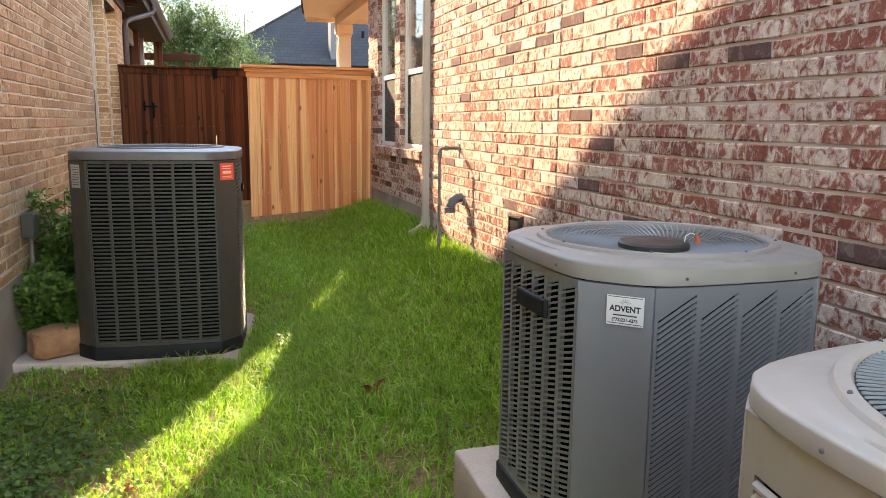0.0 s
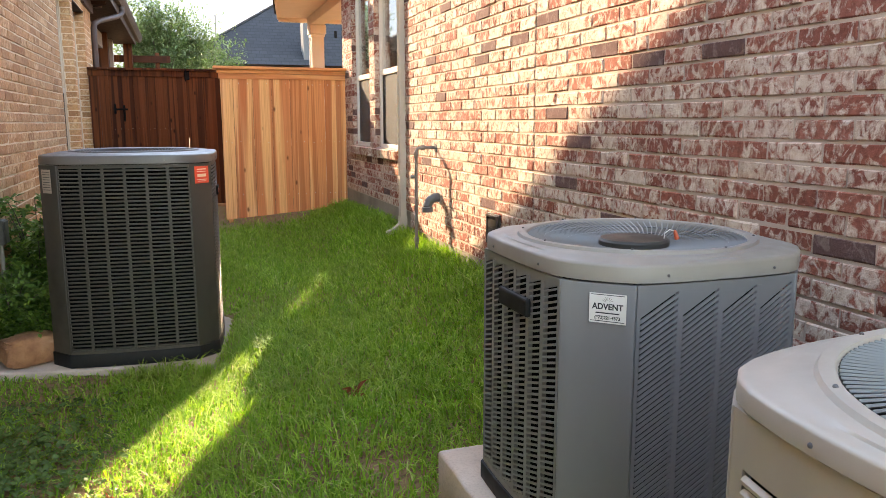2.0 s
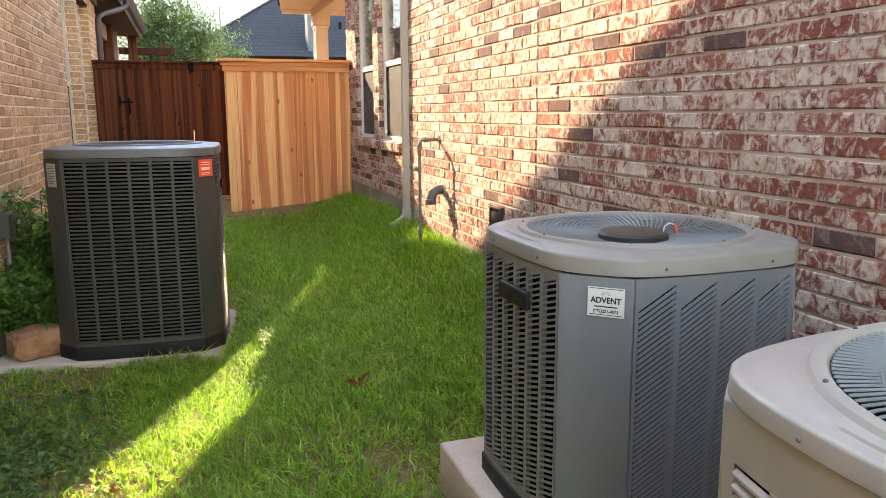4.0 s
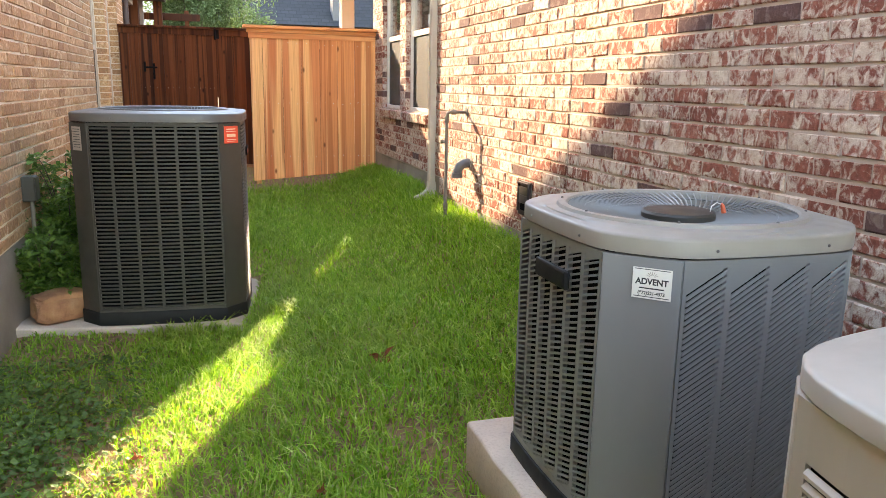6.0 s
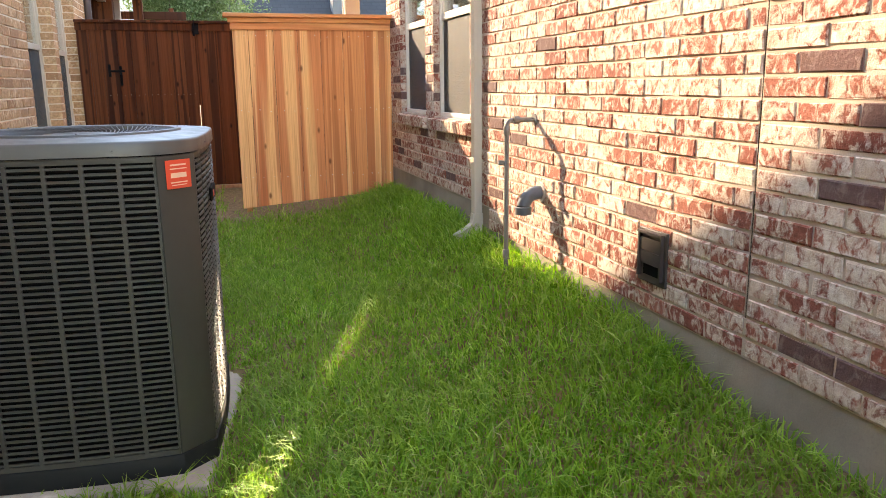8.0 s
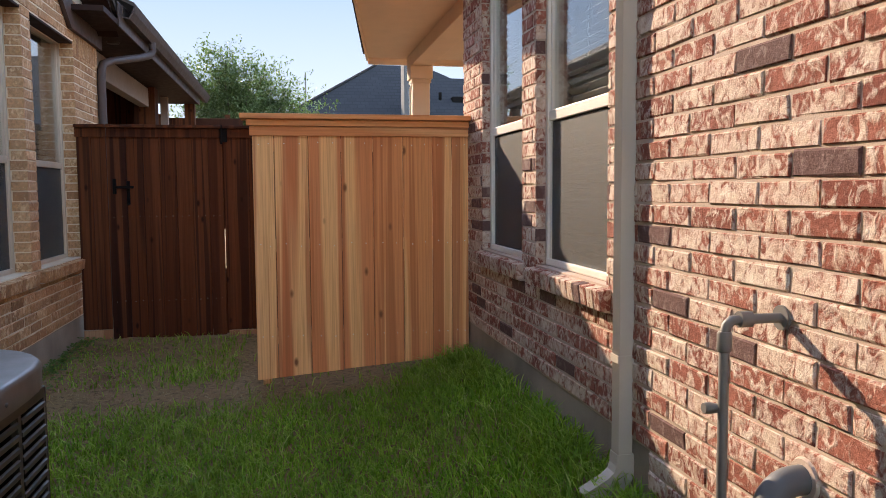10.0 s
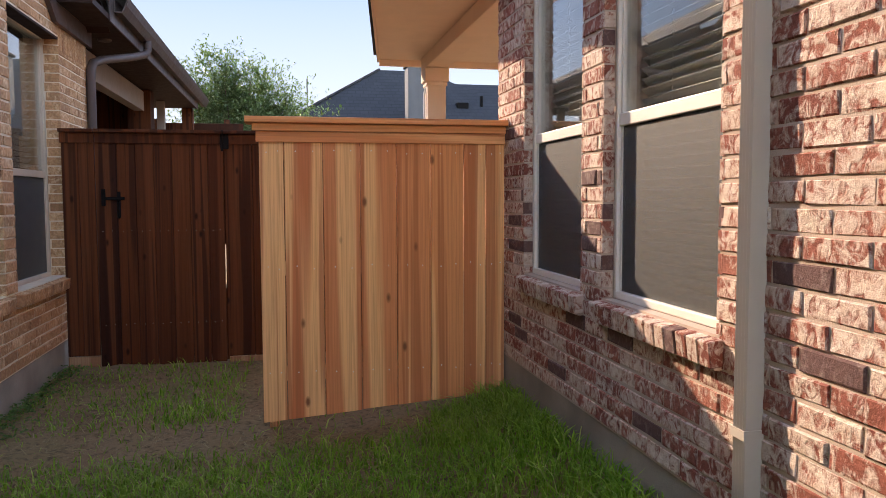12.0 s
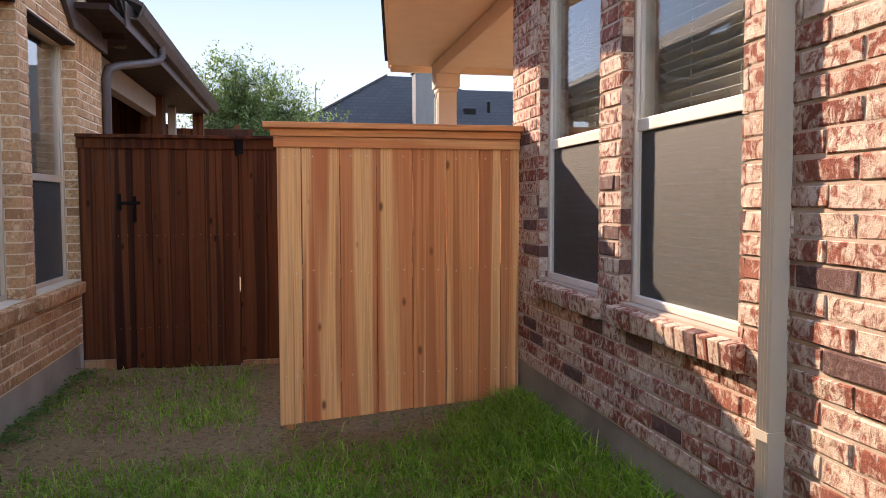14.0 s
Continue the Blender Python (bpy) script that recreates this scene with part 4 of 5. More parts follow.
    loops = [(rim(over - 0.008), z_top - h), (rim(over), z_top - h), (rim(over), z_top - h * 0.20), (rim(over - 0.002), z_top - h * 0.09), (rim(over - 0.005), z_top - h * 0.03), (rim(over - 0.010), z_top), (blend(crease * 0.7, 0.018), z_top + 0.002), (blend(crease, 0.018), z_top + 0.006), (blend(0.6 + 0.3 * crease, 0.018), z_top + 0.008), (circ(r + 0.028), z_top + 0.009), (circ(r + 0.023), z_top + 0.017), (circ(r + 0.012), z_top + 0.019), (circ(r), z_top + 0.016), (circ(r - 0.008), z_top + 0.004), (circ(r - 0.010), z_top - 0.10)]
    bm = loft(bmesh.new(), [[(x, y, z) for x, y in l] for l, z in loops])
    part("lid", bm, lid_paint, unit, smooth=True)
    # A flat disc closes the well; its black stands for the shade below.
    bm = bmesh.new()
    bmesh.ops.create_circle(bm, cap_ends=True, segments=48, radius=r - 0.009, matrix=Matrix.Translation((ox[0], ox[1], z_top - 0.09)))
    part("fan_well", bm, M_INNER_SHADE, unit, "near-black disc for the shade in the fan well under the grille")
    fan = part("fan", boxes((ox[0] - r * 0.8, ox[0] + r * 0.8, ox[1] - 0.07, ox[1] + 0.07, z_top - 0.075, z_top - 0.072), (ox[0] - 0.07, ox[0] + 0.07, ox[1] - r * 0.8, ox[1] + r * 0.8, z_top - 0.071, z_top - 0.068)), M_AC_DARK, unit, "four-bladed fan at rest")
    hub_r = spec["hub"]
    grille = None
    wires = spec["wires"]
    bm = bmesh.new()
    for k in range(wires):
        t = 2 * math.pi * k / wires
        pts = []
        for f in (0.0, 0.35, 0.7, 1.0):
            rad = hub_r * 0.9 + (r - 0.006 - hub_r * 0.9) * f
            bend = t + spec["swirl"] * f
            pts.append((ox[0] + rad * math.cos(bend), ox[1] + rad * math.sin(bend), z_top - 0.022 + 0.032 * f ** 1.3))
        tube(bm, pts, spec["wire"], 4, False)
    grille = part("fan_grille", bm, wire, unit, "radial wire fan grille")
    for f in (0.45, 0.75):
        rad = hub_r + (r - hub_r) * f
        bm = bmesh.new()
        tube(bm, [(ox[0] + rad * math.cos(t), ox[1] + rad * math.sin(t), z_top - 0.022 + 0.032 * f ** 1.3) for t in (2 * math.pi * k / 40 for k in range(41))], spec["wire"] * 1.1, 4, False)
        part("wire_ring", bm, wire, grille)
    loops = [(hub_r, z_top - 0.03), (hub_r, z_top - 0.006), (hub_r - 0.006, z_top + 0.001), (hub_r * 0.6, z_top + 0.004), (0.002, z_top + 0.005)]
    bm = loft(bmesh.new(), [[(ox[0] + q * math.cos(2 * math.pi * k / 40), ox[1] + q * math.sin(2 * math.pi * k / 40), z) for k in range(40)] for q, z in loops], True, True)
    part("motor_cap", bm, spec["cap"], unit, "round motor cap in the grille", True)
    # screws round the rim and on the ring
    sc = bmesh.new()
    bmesh.ops.create_uvsphere(sc, u_segments=10, v_segments=6, radius=0.0042)
    screw = mesh_of("screw", sc, M_SCREW, True)
    for k in range(8):
        t = 2 * math.pi * k / 8 + 0.2
        ob = new("screw", screw)
        ob.parent = unit
        ob.location = (ox[0] + (r + 0.014) * math.cos(t), ox[1] + (r + 0.014) * math.sin(t), z_top + 0.019)
    side_pts = rim(over)
    for k in range(4, 72, 9):
        ob = new("screw", screw)
        ob.parent = unit
        ob.location = (*side_pts[k], z_top - h * 0.62)
    return unit


def sticker(owner, name, m, w, h, mat, label, lines=()):
    """A thin printed label; lines: (x, z, width, height, material) bars on it."""
    bm = boxes((-w / 2, w / 2, -0.0015, 0.0, -h / 2, h / 2))
    ob = part(name, bm, mat, owner, label)
    ob.matrix_basis = m
    for x, z, lw, lh, lm in lines:
        p = part("print", boxes((x - lw / 2, x + lw / 2, -0.0022, -0.0016, z - lh / 2, z + lh / 2)), lm, ob)
    return ob


def lettering(owner, text, size, m, mat, wide=1.0):
    """Printed words as a mesh, standing upright and facing -y of m."""
    cu = bpy.data.curves.new("lettering", "FONT")
    cu.body, cu.size, cu.align_x, cu.align_y = text, size, "CENTER", "CENTER"
    cu.extrude = 0.0003
    cu.offset = size * 0.03
    tmp = bpy.data.objects.new("lettering", cu)
    me = bpy.data.meshes.new_from_object(tmp)
    bpy.data.objects.remove(tmp)
    me.materials.append(mat)
    ob = new("lettering", me)
    ob.parent = owner
    ob.matrix_basis = m @ pose(0, 0, 0, 90) @ Matrix.Diagonal((wide, 1, 1, 1))
    return ob


def concrete_pad(at, turn, x0, x1, y0, y1, thick, label):
    bm = soft_box(x0, x1, y0, y1, 0.0, thick, 0.012, 3)
    bmesh.ops.subdivide_edges(bm, edges=[e for e in bm.edges if e.calc_length() > 0.3], cuts=6, use_grid_fill=True)
    for v in bm.verts:
        v.co += Vector((noise.noise(v.co * 7), noise.noise(v.co * 7 + Vector((5, 0, 0))), noise.noise(v.co * 5))) * 0.006
    ob = solid("concrete_pad", bm, M_PAD, label, "pad", smooth=True)
    ob.matrix_basis = pose(*at, 0, 0, turn)
    return ob


DARK_AT, DARK_TURN = (-0.408, 5.92, -0.055), -4.0
concrete_pad((-0.40, 5.94, -0.175), -9.5, -0.84, 0.535, -0.65, 0.60, 0.12, "weathered concrete slab under the dark air conditioner")
dark_spec = dict(bulge=0.05, crease=0.3, lid=0.052, head=0.02, edge=0.012, rib=0.015, grid=((6, 48), (6, 48), (6, 48), (6, 48)), tilt=(0.08,) * 4, blade=(0.185,) * 4, seen=("front", "right"), shear=(0, 0, 0, 0), deep=(0.002,) * 4, ring=0.38, over=0.012, hub=0.14, wires=90, swirl=0.5, wire=0.003, cap=M_AC_DARK)
dark_ac = condenser("dark grey air conditioner on a concrete slab", DARK_AT, DARK_TURN, 0.484, 0.55, 0.11, 0.085, 1.297, M_AC_DARK, M_AC_DARK_LID, M_WIRE_D, dark_spec)
sticker(dark_ac, "warning_sticker", pose(0.4355, -0.5025, 1.17, 0, 0, 45) @ pose(0, -0.007, 0), 0.11, 0.105, M_RED, "orange-red warning sticker", [(0, 0.034, 0.07, 0.006, M_INK_P), (0, 0.02, 0.075, 0.004, M_INK_P), (0, -0.004, 0.07, 0.018, M_INK_P), (0, -0.03, 0.075, 0.004, M_INK_P), (0, -0.04, 0.066, 0.003, M_INK_P)])
sticker(dark_ac, "rating_label", pose(-0.4355, -0.5025, 1.145, 0, 0, -45) @ pose(0, -0.007, 0), 0.085, 0.14, M_LABEL_G, "aged rating label", [(0, 0.055 - 0.015 * k, 0.065, 0.004, M_INK) for k in range(8)])
badge = part("badge", soft_box(-0.10, 0.10, -0.014, 0.0, -0.03, 0.03, 0.008), M_IRON, dark_ac, "black maker's badge with a red mark")
badge.matrix_basis = pose(0.511, 0.0, 1.035, 0, 0, 90)
part("mark", boxes((-0.07, -0.02, -0.016, -0.0142, -0.012, 0.012)), M_RED, badge)

GREY_AT = (1.173, 2.38, 0.25)
concrete_pad((1.16, 2.36, 0.06), 0.0, -0.45, 0.47, -0.50, 0.53, 0.19, "pale concrete slab under the grey air conditioner")
grey_spec = dict(bulge=0.06, crease=0.3, lid=0.046, head=0.02, edge=0.014, rib=0.017, grid=((4, 40), (4, 40), (6, 40), (6, 40)), tilt=(0.10, 0.3, 0.2, 0.05), blade=(0.265, 0.2, 0.2, 0.18), deep=(0.001, 0.012, 0.012, 0.002), seen=("front", "left"), shear=(0.62, 0, 0, 0.3), ring=0.325, over=0.006, hub=0.105, wires=96, swirl=0.25, wire=0.0022, cap=M_AC_DARK)
grey_ac = condenser("blue-grey air conditioner with slanted louvres", GREY_AT, 0.0, 0.370, 0.385, 0.125, 0.06, 0.835, M_AC_GREY, M_AC_LID, M_WIRE, grey_spec)
plate = sticker(grey_ac, "service_plate", pose(-0.288, -0.345, 0.722, 0, 0, -45) @ pose(0, -0.015, 0), 0.094, 0.076, M_LABEL, "white service plate with a phone number", [(0, -0.033, 0.086, 0.0016, M_INK), (0, 0.0345, 0.086, 0.0016, M_INK), (0, -0.012, 0.06, 0.003, M_INK)])
for k in range(7):
    ray = part("sun_ray", boxes((-0.0006, 0.0006, -0.0022, -0.0016, 0.006, 0.015)), M_LABEL_G, plate)
    ray.matrix_basis = pose(0, 0, 0.015) @ pose(0, 0, 0, 0, -66 + 22 * k, 0)
lettering(plate, "ADVENT", 0.021, pose(0, -0.0024, 0.004), M_INK, 0.95)
lettering(plate, "(972)221-4373", 0.0115, pose(0, -0.0024, -0.024), M_INK, 0.95)
badge = part("badge", soft_box(-0.10, 0.10, -0.018, 0.0, -0.027, 0.027, 0.008), M_BLACK, grey_ac, "dark maker's badge")
badge.matrix_basis = pose(-0.395, -0.02, 0.675, 0, 0, -90)
part("mark", boxes((-0.06, 0.05, -0.0175, -0.0162, -0.006, 0.006)), M_AC_LID, badge)
wire_loop = thing("wire_nut", "orange wire nut on a white wire loop on the grille", "wire nut", (1.285, 2.33, 1.083))
bm = bmesh.new()
tube(bm, [(-0.04, 0.0, 0.0), (-0.037, 0.0, 0.02), (-0.02, 0.0, 0.030), (-0.003, 0.0, 0.024)], 0.0016, 6)
part("wire", bm, M_WHITE, wire_loop, smooth=True)
bm = bmesh.new()
tube(bm, [(-0.004, 0, 0.027), (0.0, 0, 0.02), (0.007, 0, 0.0)], [0.003, 0.006, 0.0075], 10)
part("nut", bm, M_ORANGE, wire_loop, smooth=True)

concrete_pad((1.09, 0.955, 0.04), 3.0, -0.53, 0.53, -0.53, 0.53, 0.185, "pale concrete slab under the beige air conditioner")
beige_spec = dict(lid=0.036, head=0.085, edge=0.038, rib=0.016, grid=((6, 30), (6, 30), (6, 30), (6, 30)), tilt=(0.35,) * 4, blade=(0.14,) * 4, deep=(0.004,) * 4, seen=("left",), shear=(0, 0, 0, 0), ring=0.402, bulge=0.165, crease=0.35, over=0.006, hub=0.11, wires=130, swirl=0.6, wire=0.0034, cap=M_AC_BEIGE)
condenser("beige air conditioner with a pale pressed lid", (1.080, 0.966, 0.228), 3.0, 0.396, 0.396, 0.045, 0.06, 0.825, M_AC_BEIGE, M_AC_BEIGE, M_WIRE_B, beige_spec)


# ---- things on the east wall ----
def downspout():
    d = thing("downspout", "tan ribbed aluminium downspout with a kicked-out foot", "downspout", (1.837, 7.42, 0))
    bm = bmesh.new()
    prof = []
    for k in range(9):  # ribbed front face
        y = -0.032 + 0.064 * k / 8
        prof.append((-0.002 if k % 2 else 0.003, y))
    prof = prof + [(0.06, 0.032), (0.06, -0.032)]
    loft(bm, [[(x, y, z) for x, y in prof] for z in (0.52, 3.7)], True, True)
    part("pipe", bm, M_SPOUT, d)
    bm = bmesh.new()
    rings = []
    for (cx, cz, ang) in ((0.038, 0.54, 0), (0.036, 0.49, 8), (0.02, 0.445, 35), (-0.02, 0.41, 60), (-0.12, 0.355, 62)):
        m = pose(cx, 0, cz, 0, ang, 0)
        rings.append([m @ Vector((x, y, 0)) for x, y in ((-0.042, -0.034), (0.042, -0.034), (0.042, 0.034), (-0.042, 0.034))])
    loft(bm, rings, True, False)
    part("foot", bm, M_SPOUT, d)
    for z in (0.9, 2.6):
        part("strap", boxes((-0.004, 0.061, -0.035, 0.035, z, z + 0.03)), M_SPOUT, d)


downspout()


def standpipe():
    p = thing("standpipe", "weathered grey pipe rising from the ground and turning into the wall", "pipe")
    x, y, top = 1.725, 6.49, 1.225
    bm = bmesh.new()
    tube(bm, [(x, y, 0.2), (x, y, top - 0.04), (x + 0.005, y, top - 0.015), (x + 0.02, y, top - 0.002), (x + 0.045, y, top), (EAST + 0.01, y, top)], 0.0138, 12)
    part("pipe", bm, M_PIPE, p, smooth=True)
    for z0, z1 in ((0.42, 0.48), (top - 0.085, top - 0.03)):
        bm = bmesh.new()
        tube(bm, [(x, y, z0), (x, y, z0 + 0.006), (x, y, z1 - 0.006), (x, y, z1)], [0.0165, 0.0195, 0.0195, 0.0165], 12)
        part("coupling", bm, M_PIPE, p, smooth=True)
    bm = bmesh.new()
    tube(bm, [(x + 0.04, y, top), (x + 0.075, y, top)], 0.022, 12)
    part("elbow_collar", bm, M_PIPE, p, smooth=True)
    bm = bmesh.new()
    tube(bm, [(x - 0.005, y + 0.01, 0.985), (x - 0.03, y + 0.02, 0.985), (x - 0.045, y + 0.02, 0.985)], [0.012, 0.016, 0.014], 10)
    part("bleed_plug", bm, M_PIPE, p, smooth=True)
    bm = bmesh.new()
    tube(bm, [(EAST - 0.012, y, top), (EAST + 0.002, y, top)], 0.034, 14)
    part("wall_flange", bm, M_PIPE, p)


standpipe()


def vent_elbow():
    v = thing("vent_elbow", "grey plastic vent elbow bending down from the brick", "vent pipe", (EAST, 6.38, 0.80))
    r = 0.039
    arc = [(0.01, 0, 0.02), (-0.03, 0, 0.02)] + [(-0.03 - 0.085 * math.sin(t), 0.0, 0.02 - 0.085 * (1 - math.cos(t))) for t in (0.25, 0.5, 0.75, 1.0, 1.25, 1.45)]
    bm = bmesh.new()
    tube(bm, arc, r, 20)
    part("bend", bm, M_PVC, v, smooth=True)
    end = Vector(arc[-1])
    bm = bmesh.new()
    loft(bm, [[(end.x + q * math.cos(t), q * math.sin(t), end.z + z) for t in (2 * math.pi * k / 20 for k in range(20))] for q, z in ((r, 0.0), (r + 0.008, -0.004), (r + 0.008, -0.045), (r - 0.003, -0.045), (r - 0.003, -0.01))], False, True)
    part("collar", bm, M_PVC, v, smooth=True)
    bm = bmesh.new()
    tube(bm, [(-0.014, 0, 0.02), (0.004, 0, 0.02)], [0.054, 0.066], 20)
    part("mortar_ring", bm, M_MORTAR, v)


vent_elbow()


def dryer_vent():
    v = thing("dryer_vent", "dark brown louvred dryer vent on the brick", "vent", (EAST - 0.004, 5.195, 0.70))
    part("flange", soft_box(-0.014, 0.0, -0.105, 0.105, -0.12, 0.115, 0.004), M_VENT, v)
    hood = part("hood", boxes((-0.03, -0.014, -0.09, -0.078, -0.095, 0.095), (-0.03, -0.014, 0.078, 0.09, -0.095, 0.095), (-0.034, -0.014, -0.09, 0.09, 0.095, 0.105)), M_VENT, v)
    for z in (0.045, -0.012):
        bm = boxes((-0.024, -0.019, -0.077, 0.077, z - 0.024, z + 0.03))
        part("flap", bm, M_VENT, v)
    # No hole is cut: a near-black sheet paints the shade below the flaps.
    part("opening", boxes((-0.0155, -0.0145, -0.06, 0.06, -0.085, -0.04)), M_INNER_SHADE, v)


dryer_vent()


def meter_box():
    v = thing("junction_box", "small dark grey box low on the tan wall", "box", (WEST, 5.92, 0.74))
    part("body", soft_box(0.006, 0.085, -0.06, 0.06, -0.08, 0.08, 0.008), M_AC_DARK, v)
    part("cover", soft_box(0.086, 0.092, -0.052, 0.052, -0.072, 0.072, 0.003), M_AC_DARK, v)
    part("conduit", tube(bmesh.new(), [(0.05, 0, -0.08), (0.05, 0, -0.75)], 0.014, 10), M_PIPE, v, smooth=True)


meter_box()


# ---- plants and stones ----
def rock(at, size, seed, label):
    bm = bmesh.new()
    bmesh.ops.create_icosphere(bm, subdivisions=4, radius=1.0)
    for v in bm.verts:
        p = v.co.copy()
        k = 1.0 + 0.22 * noise.noise(p * 1.3 + Vector((seed, 0, 0))) + 0.07 * noise.noise(p * 4 + Vector((0, seed, 0)))
        q = Vector((math.copysign(abs(p.x) ** 0.6, p.x), math.copysign(abs(p.y) ** 0.6, p.y), math.copysign(abs(p.z) ** 0.6, p.z)))
        v.co = Vector((q.x * size[0], q.y * size[1], q.z * size[2])) * k
    ob = solid("rock", bm, M_ROCK, label, "rock", group="edging stones", smooth=True)
    ob.matrix_basis = pose(*at, 0, 0, seed * 23)


rock((-1.06, 5.60, 0.04), (0.19, 0.12, 0.095), 1, "orange-brown sandstone block beside the slab")
rock((-1.12, 5.95, 0.08), (0.10, 0.12, 0.13), 2, "brown sandstone block standing under the shrub")
rock((-1.05, 6.45, 0.36), (0.10, 0.09, 0.05), 3, "orange sandstone slab behind the air conditioner")
rock((-1.06, 6.43, 0.13), (0.12, 0.12, 0.18), 4, "brown sandstone block behind the air conditioner")
bm = bmesh.new()
tube(bm, [(0.0, 0.0, 0.0), (0.0, 0.02, 0.22), (0.02, 0.05, 0.30)], [0.05, 0.045, 0.03], 10)
ob = solid("line_cover", bm, M_BLACK, "black insulated refrigerant line behind the unit", "pipe", smooth=True)
ob.location = (-0.97, 6.1, -0.04)


def leaf_cloud(points, rnd, size, aspect, droop=0.4):
    """Leaves as bent diamonds: verts and quad indices."""
    n = len(points)
    t = rnd.uniform(0, 2 * math.pi, n)
    el = rnd.normal(0.1, droop, n)
    d = np.stack([np.cos(t) * np.cos(el), np.sin(t) * np.cos(el), np.sin(el)], -1)
    sd = np.stack([-np.sin(t), np.cos(t), rnd.normal(0, 0.4, n)], -1)
    ln = (size * rnd.uniform(0.6, 1.3, n))[:, None]
    w = ln * aspect
    mid = points + d * ln * 0.5 + np.array([0, 0, 0.12]) * ln
    v = np.stack([points, mid + sd * w, points + d * ln, mid - sd * w], 1)
    idx = np.arange(4 * n).reshape(n, 4)
    return v.reshape(-1, 3), idx


def shrub(at, stems, high, spread, leaf, seed, label):
    rnd = np.random.RandomState(seed)
    s = thing("shrub", label, "shrub", at)
    bm = bmesh.new()
    pts = []
    for k in range(stems):
        a = rnd.uniform(0, 2 * math.pi)
        out = spread * rnd.uniform(0.25, 1.0)
        top = high * rnd.uniform(0.45, 1.0)
        line = [np.array([out * math.cos(a) * f ** 1.4, out * math.sin(a) * f ** 1.4, top * (f - 0.25 * f ** 3)]) for f in np.linspace(0, 1, 7)]
        tube(bm, [tuple(p) for p in line], [0.006 * (1 - 0.8 * f) + 0.001 for f in np.linspace(0, 1, 7)], 5)
        for j in range(2, 7):
            for tw in range(3):
                ta = rnd.uniform(0, 2 * math.pi)
                twl = rnd.uniform(0.06, 0.16)
                for f in np.linspace(0.25, 1, 6):
                    p = line[j] + np.array([math.cos(ta) * twl * f, math.sin(ta) * twl * f, 0.25 * twl * f - 0.5 * twl * f * f])
                    pts.append(p + rnd.normal(0, 0.006, 3))
                    pts.append(p + rnd.normal(0, 0.006, 3))
    tagged(part("stem_clump", bm, M_BARK, s), kind="stuff")
    v, idx = leaf_cloud(np.array(pts), rnd, leaf, 0.28)
    ob = new("leaves", quads_mesh("leaves", v, [idx], M_SHRUB))
    ob.parent = s
    tagged(ob, kind="stuff")


shrub((-1.10, 6.3, -0.04), 30, 1.3, 0.36, 0.055, 5, "leafy green shrub against the tan wall")
shrub((-1.2, 5.78, -0.04), 26, 0.70, 0.26, 0.045, 6, "low green shrub over the edging stones")
shrub((-1.02, 5.72, 0.0), 9, 0.46, 0.17, 0.035, 7, "small light green sprig by the stone")


def tree(at, high, spread, seed, label, n_leaf, leaf):
    rnd = np.random.RandomState(seed)
    t = thing("tree", label, "tree", at)
    bm = bmesh.new()
    tube(bm, [(0, 0, 0), (0.05, 0, high * 0.2), (0.0, 0.05, high * 0.4), (0.05, 0, high * 0.75)], [0.16, 0.12, 0.09, 0.03], 10)
    tips = []
    for k in range(34):
        a, z = rnd.uniform(0, 2 * math.pi), high * rnd.uniform(0.22, 0.7)
        rad = spread * rnd.uniform(0.5, 1.0) * (1.0 if z < high * 0.5 else 0.75)
        up = high * rnd.uniform(0.08, 0.34)
        p = [np.array([rad * math.cos(a) * f, rad * math.sin(a) * f, z + up * f ** 1.5]) for f in np.linspace(0, 1, 6)]
        tube(bm, [tuple(q) for q in p], [0.04 * (1 - 0.85 * f) for f in np.linspace(0, 1, 6)], 6)
        tips += [(q, f) for q, f in zip(p[1:], np.linspace(0, 1, 6)[1:])]
    part("trunk", bm, M_BARK, t, "grey-brown trunk and limbs")
    pts = []
    for q, f in tips:
        m = int(n_leaf / len(tips))
        for _ in range(max(1, m // 14)):
            a, el = rnd.uniform(0, 2 * math.pi), rnd.normal(0.5, 0.5)
            d = np.array([math.cos(a) * math.cos(el), math.sin(a) * math.cos(el), math.sin(el)])
            ln = rnd.uniform(0.25, 0.75)
            start = q + rnd.normal(0, 0.12, 3)
            for g in np.linspace(0.0, 1.0, 14):
                pts.append(start + d * ln * g + rnd.normal(0, 0.03, 3))
    v, idx = leaf_cloud(np.array(pts), rnd, leaf, 0.22, 0.7)
    ob = new("crown", quads_mesh("crown", v, [idx], M_TREE))
    ob.parent = t
    tagged(ob, "feathery grey-green crown")


tree((-0.5, 23.0, 0.0), 4.75, 1.65, 11, "feathery grey-green tree beyond the fence", 66000, 0.08)
tree((1.15, 24.5, 0.0), 3.9, 0.7, 12, "smaller feathery tree beyond the fence", 9000, 0.09)


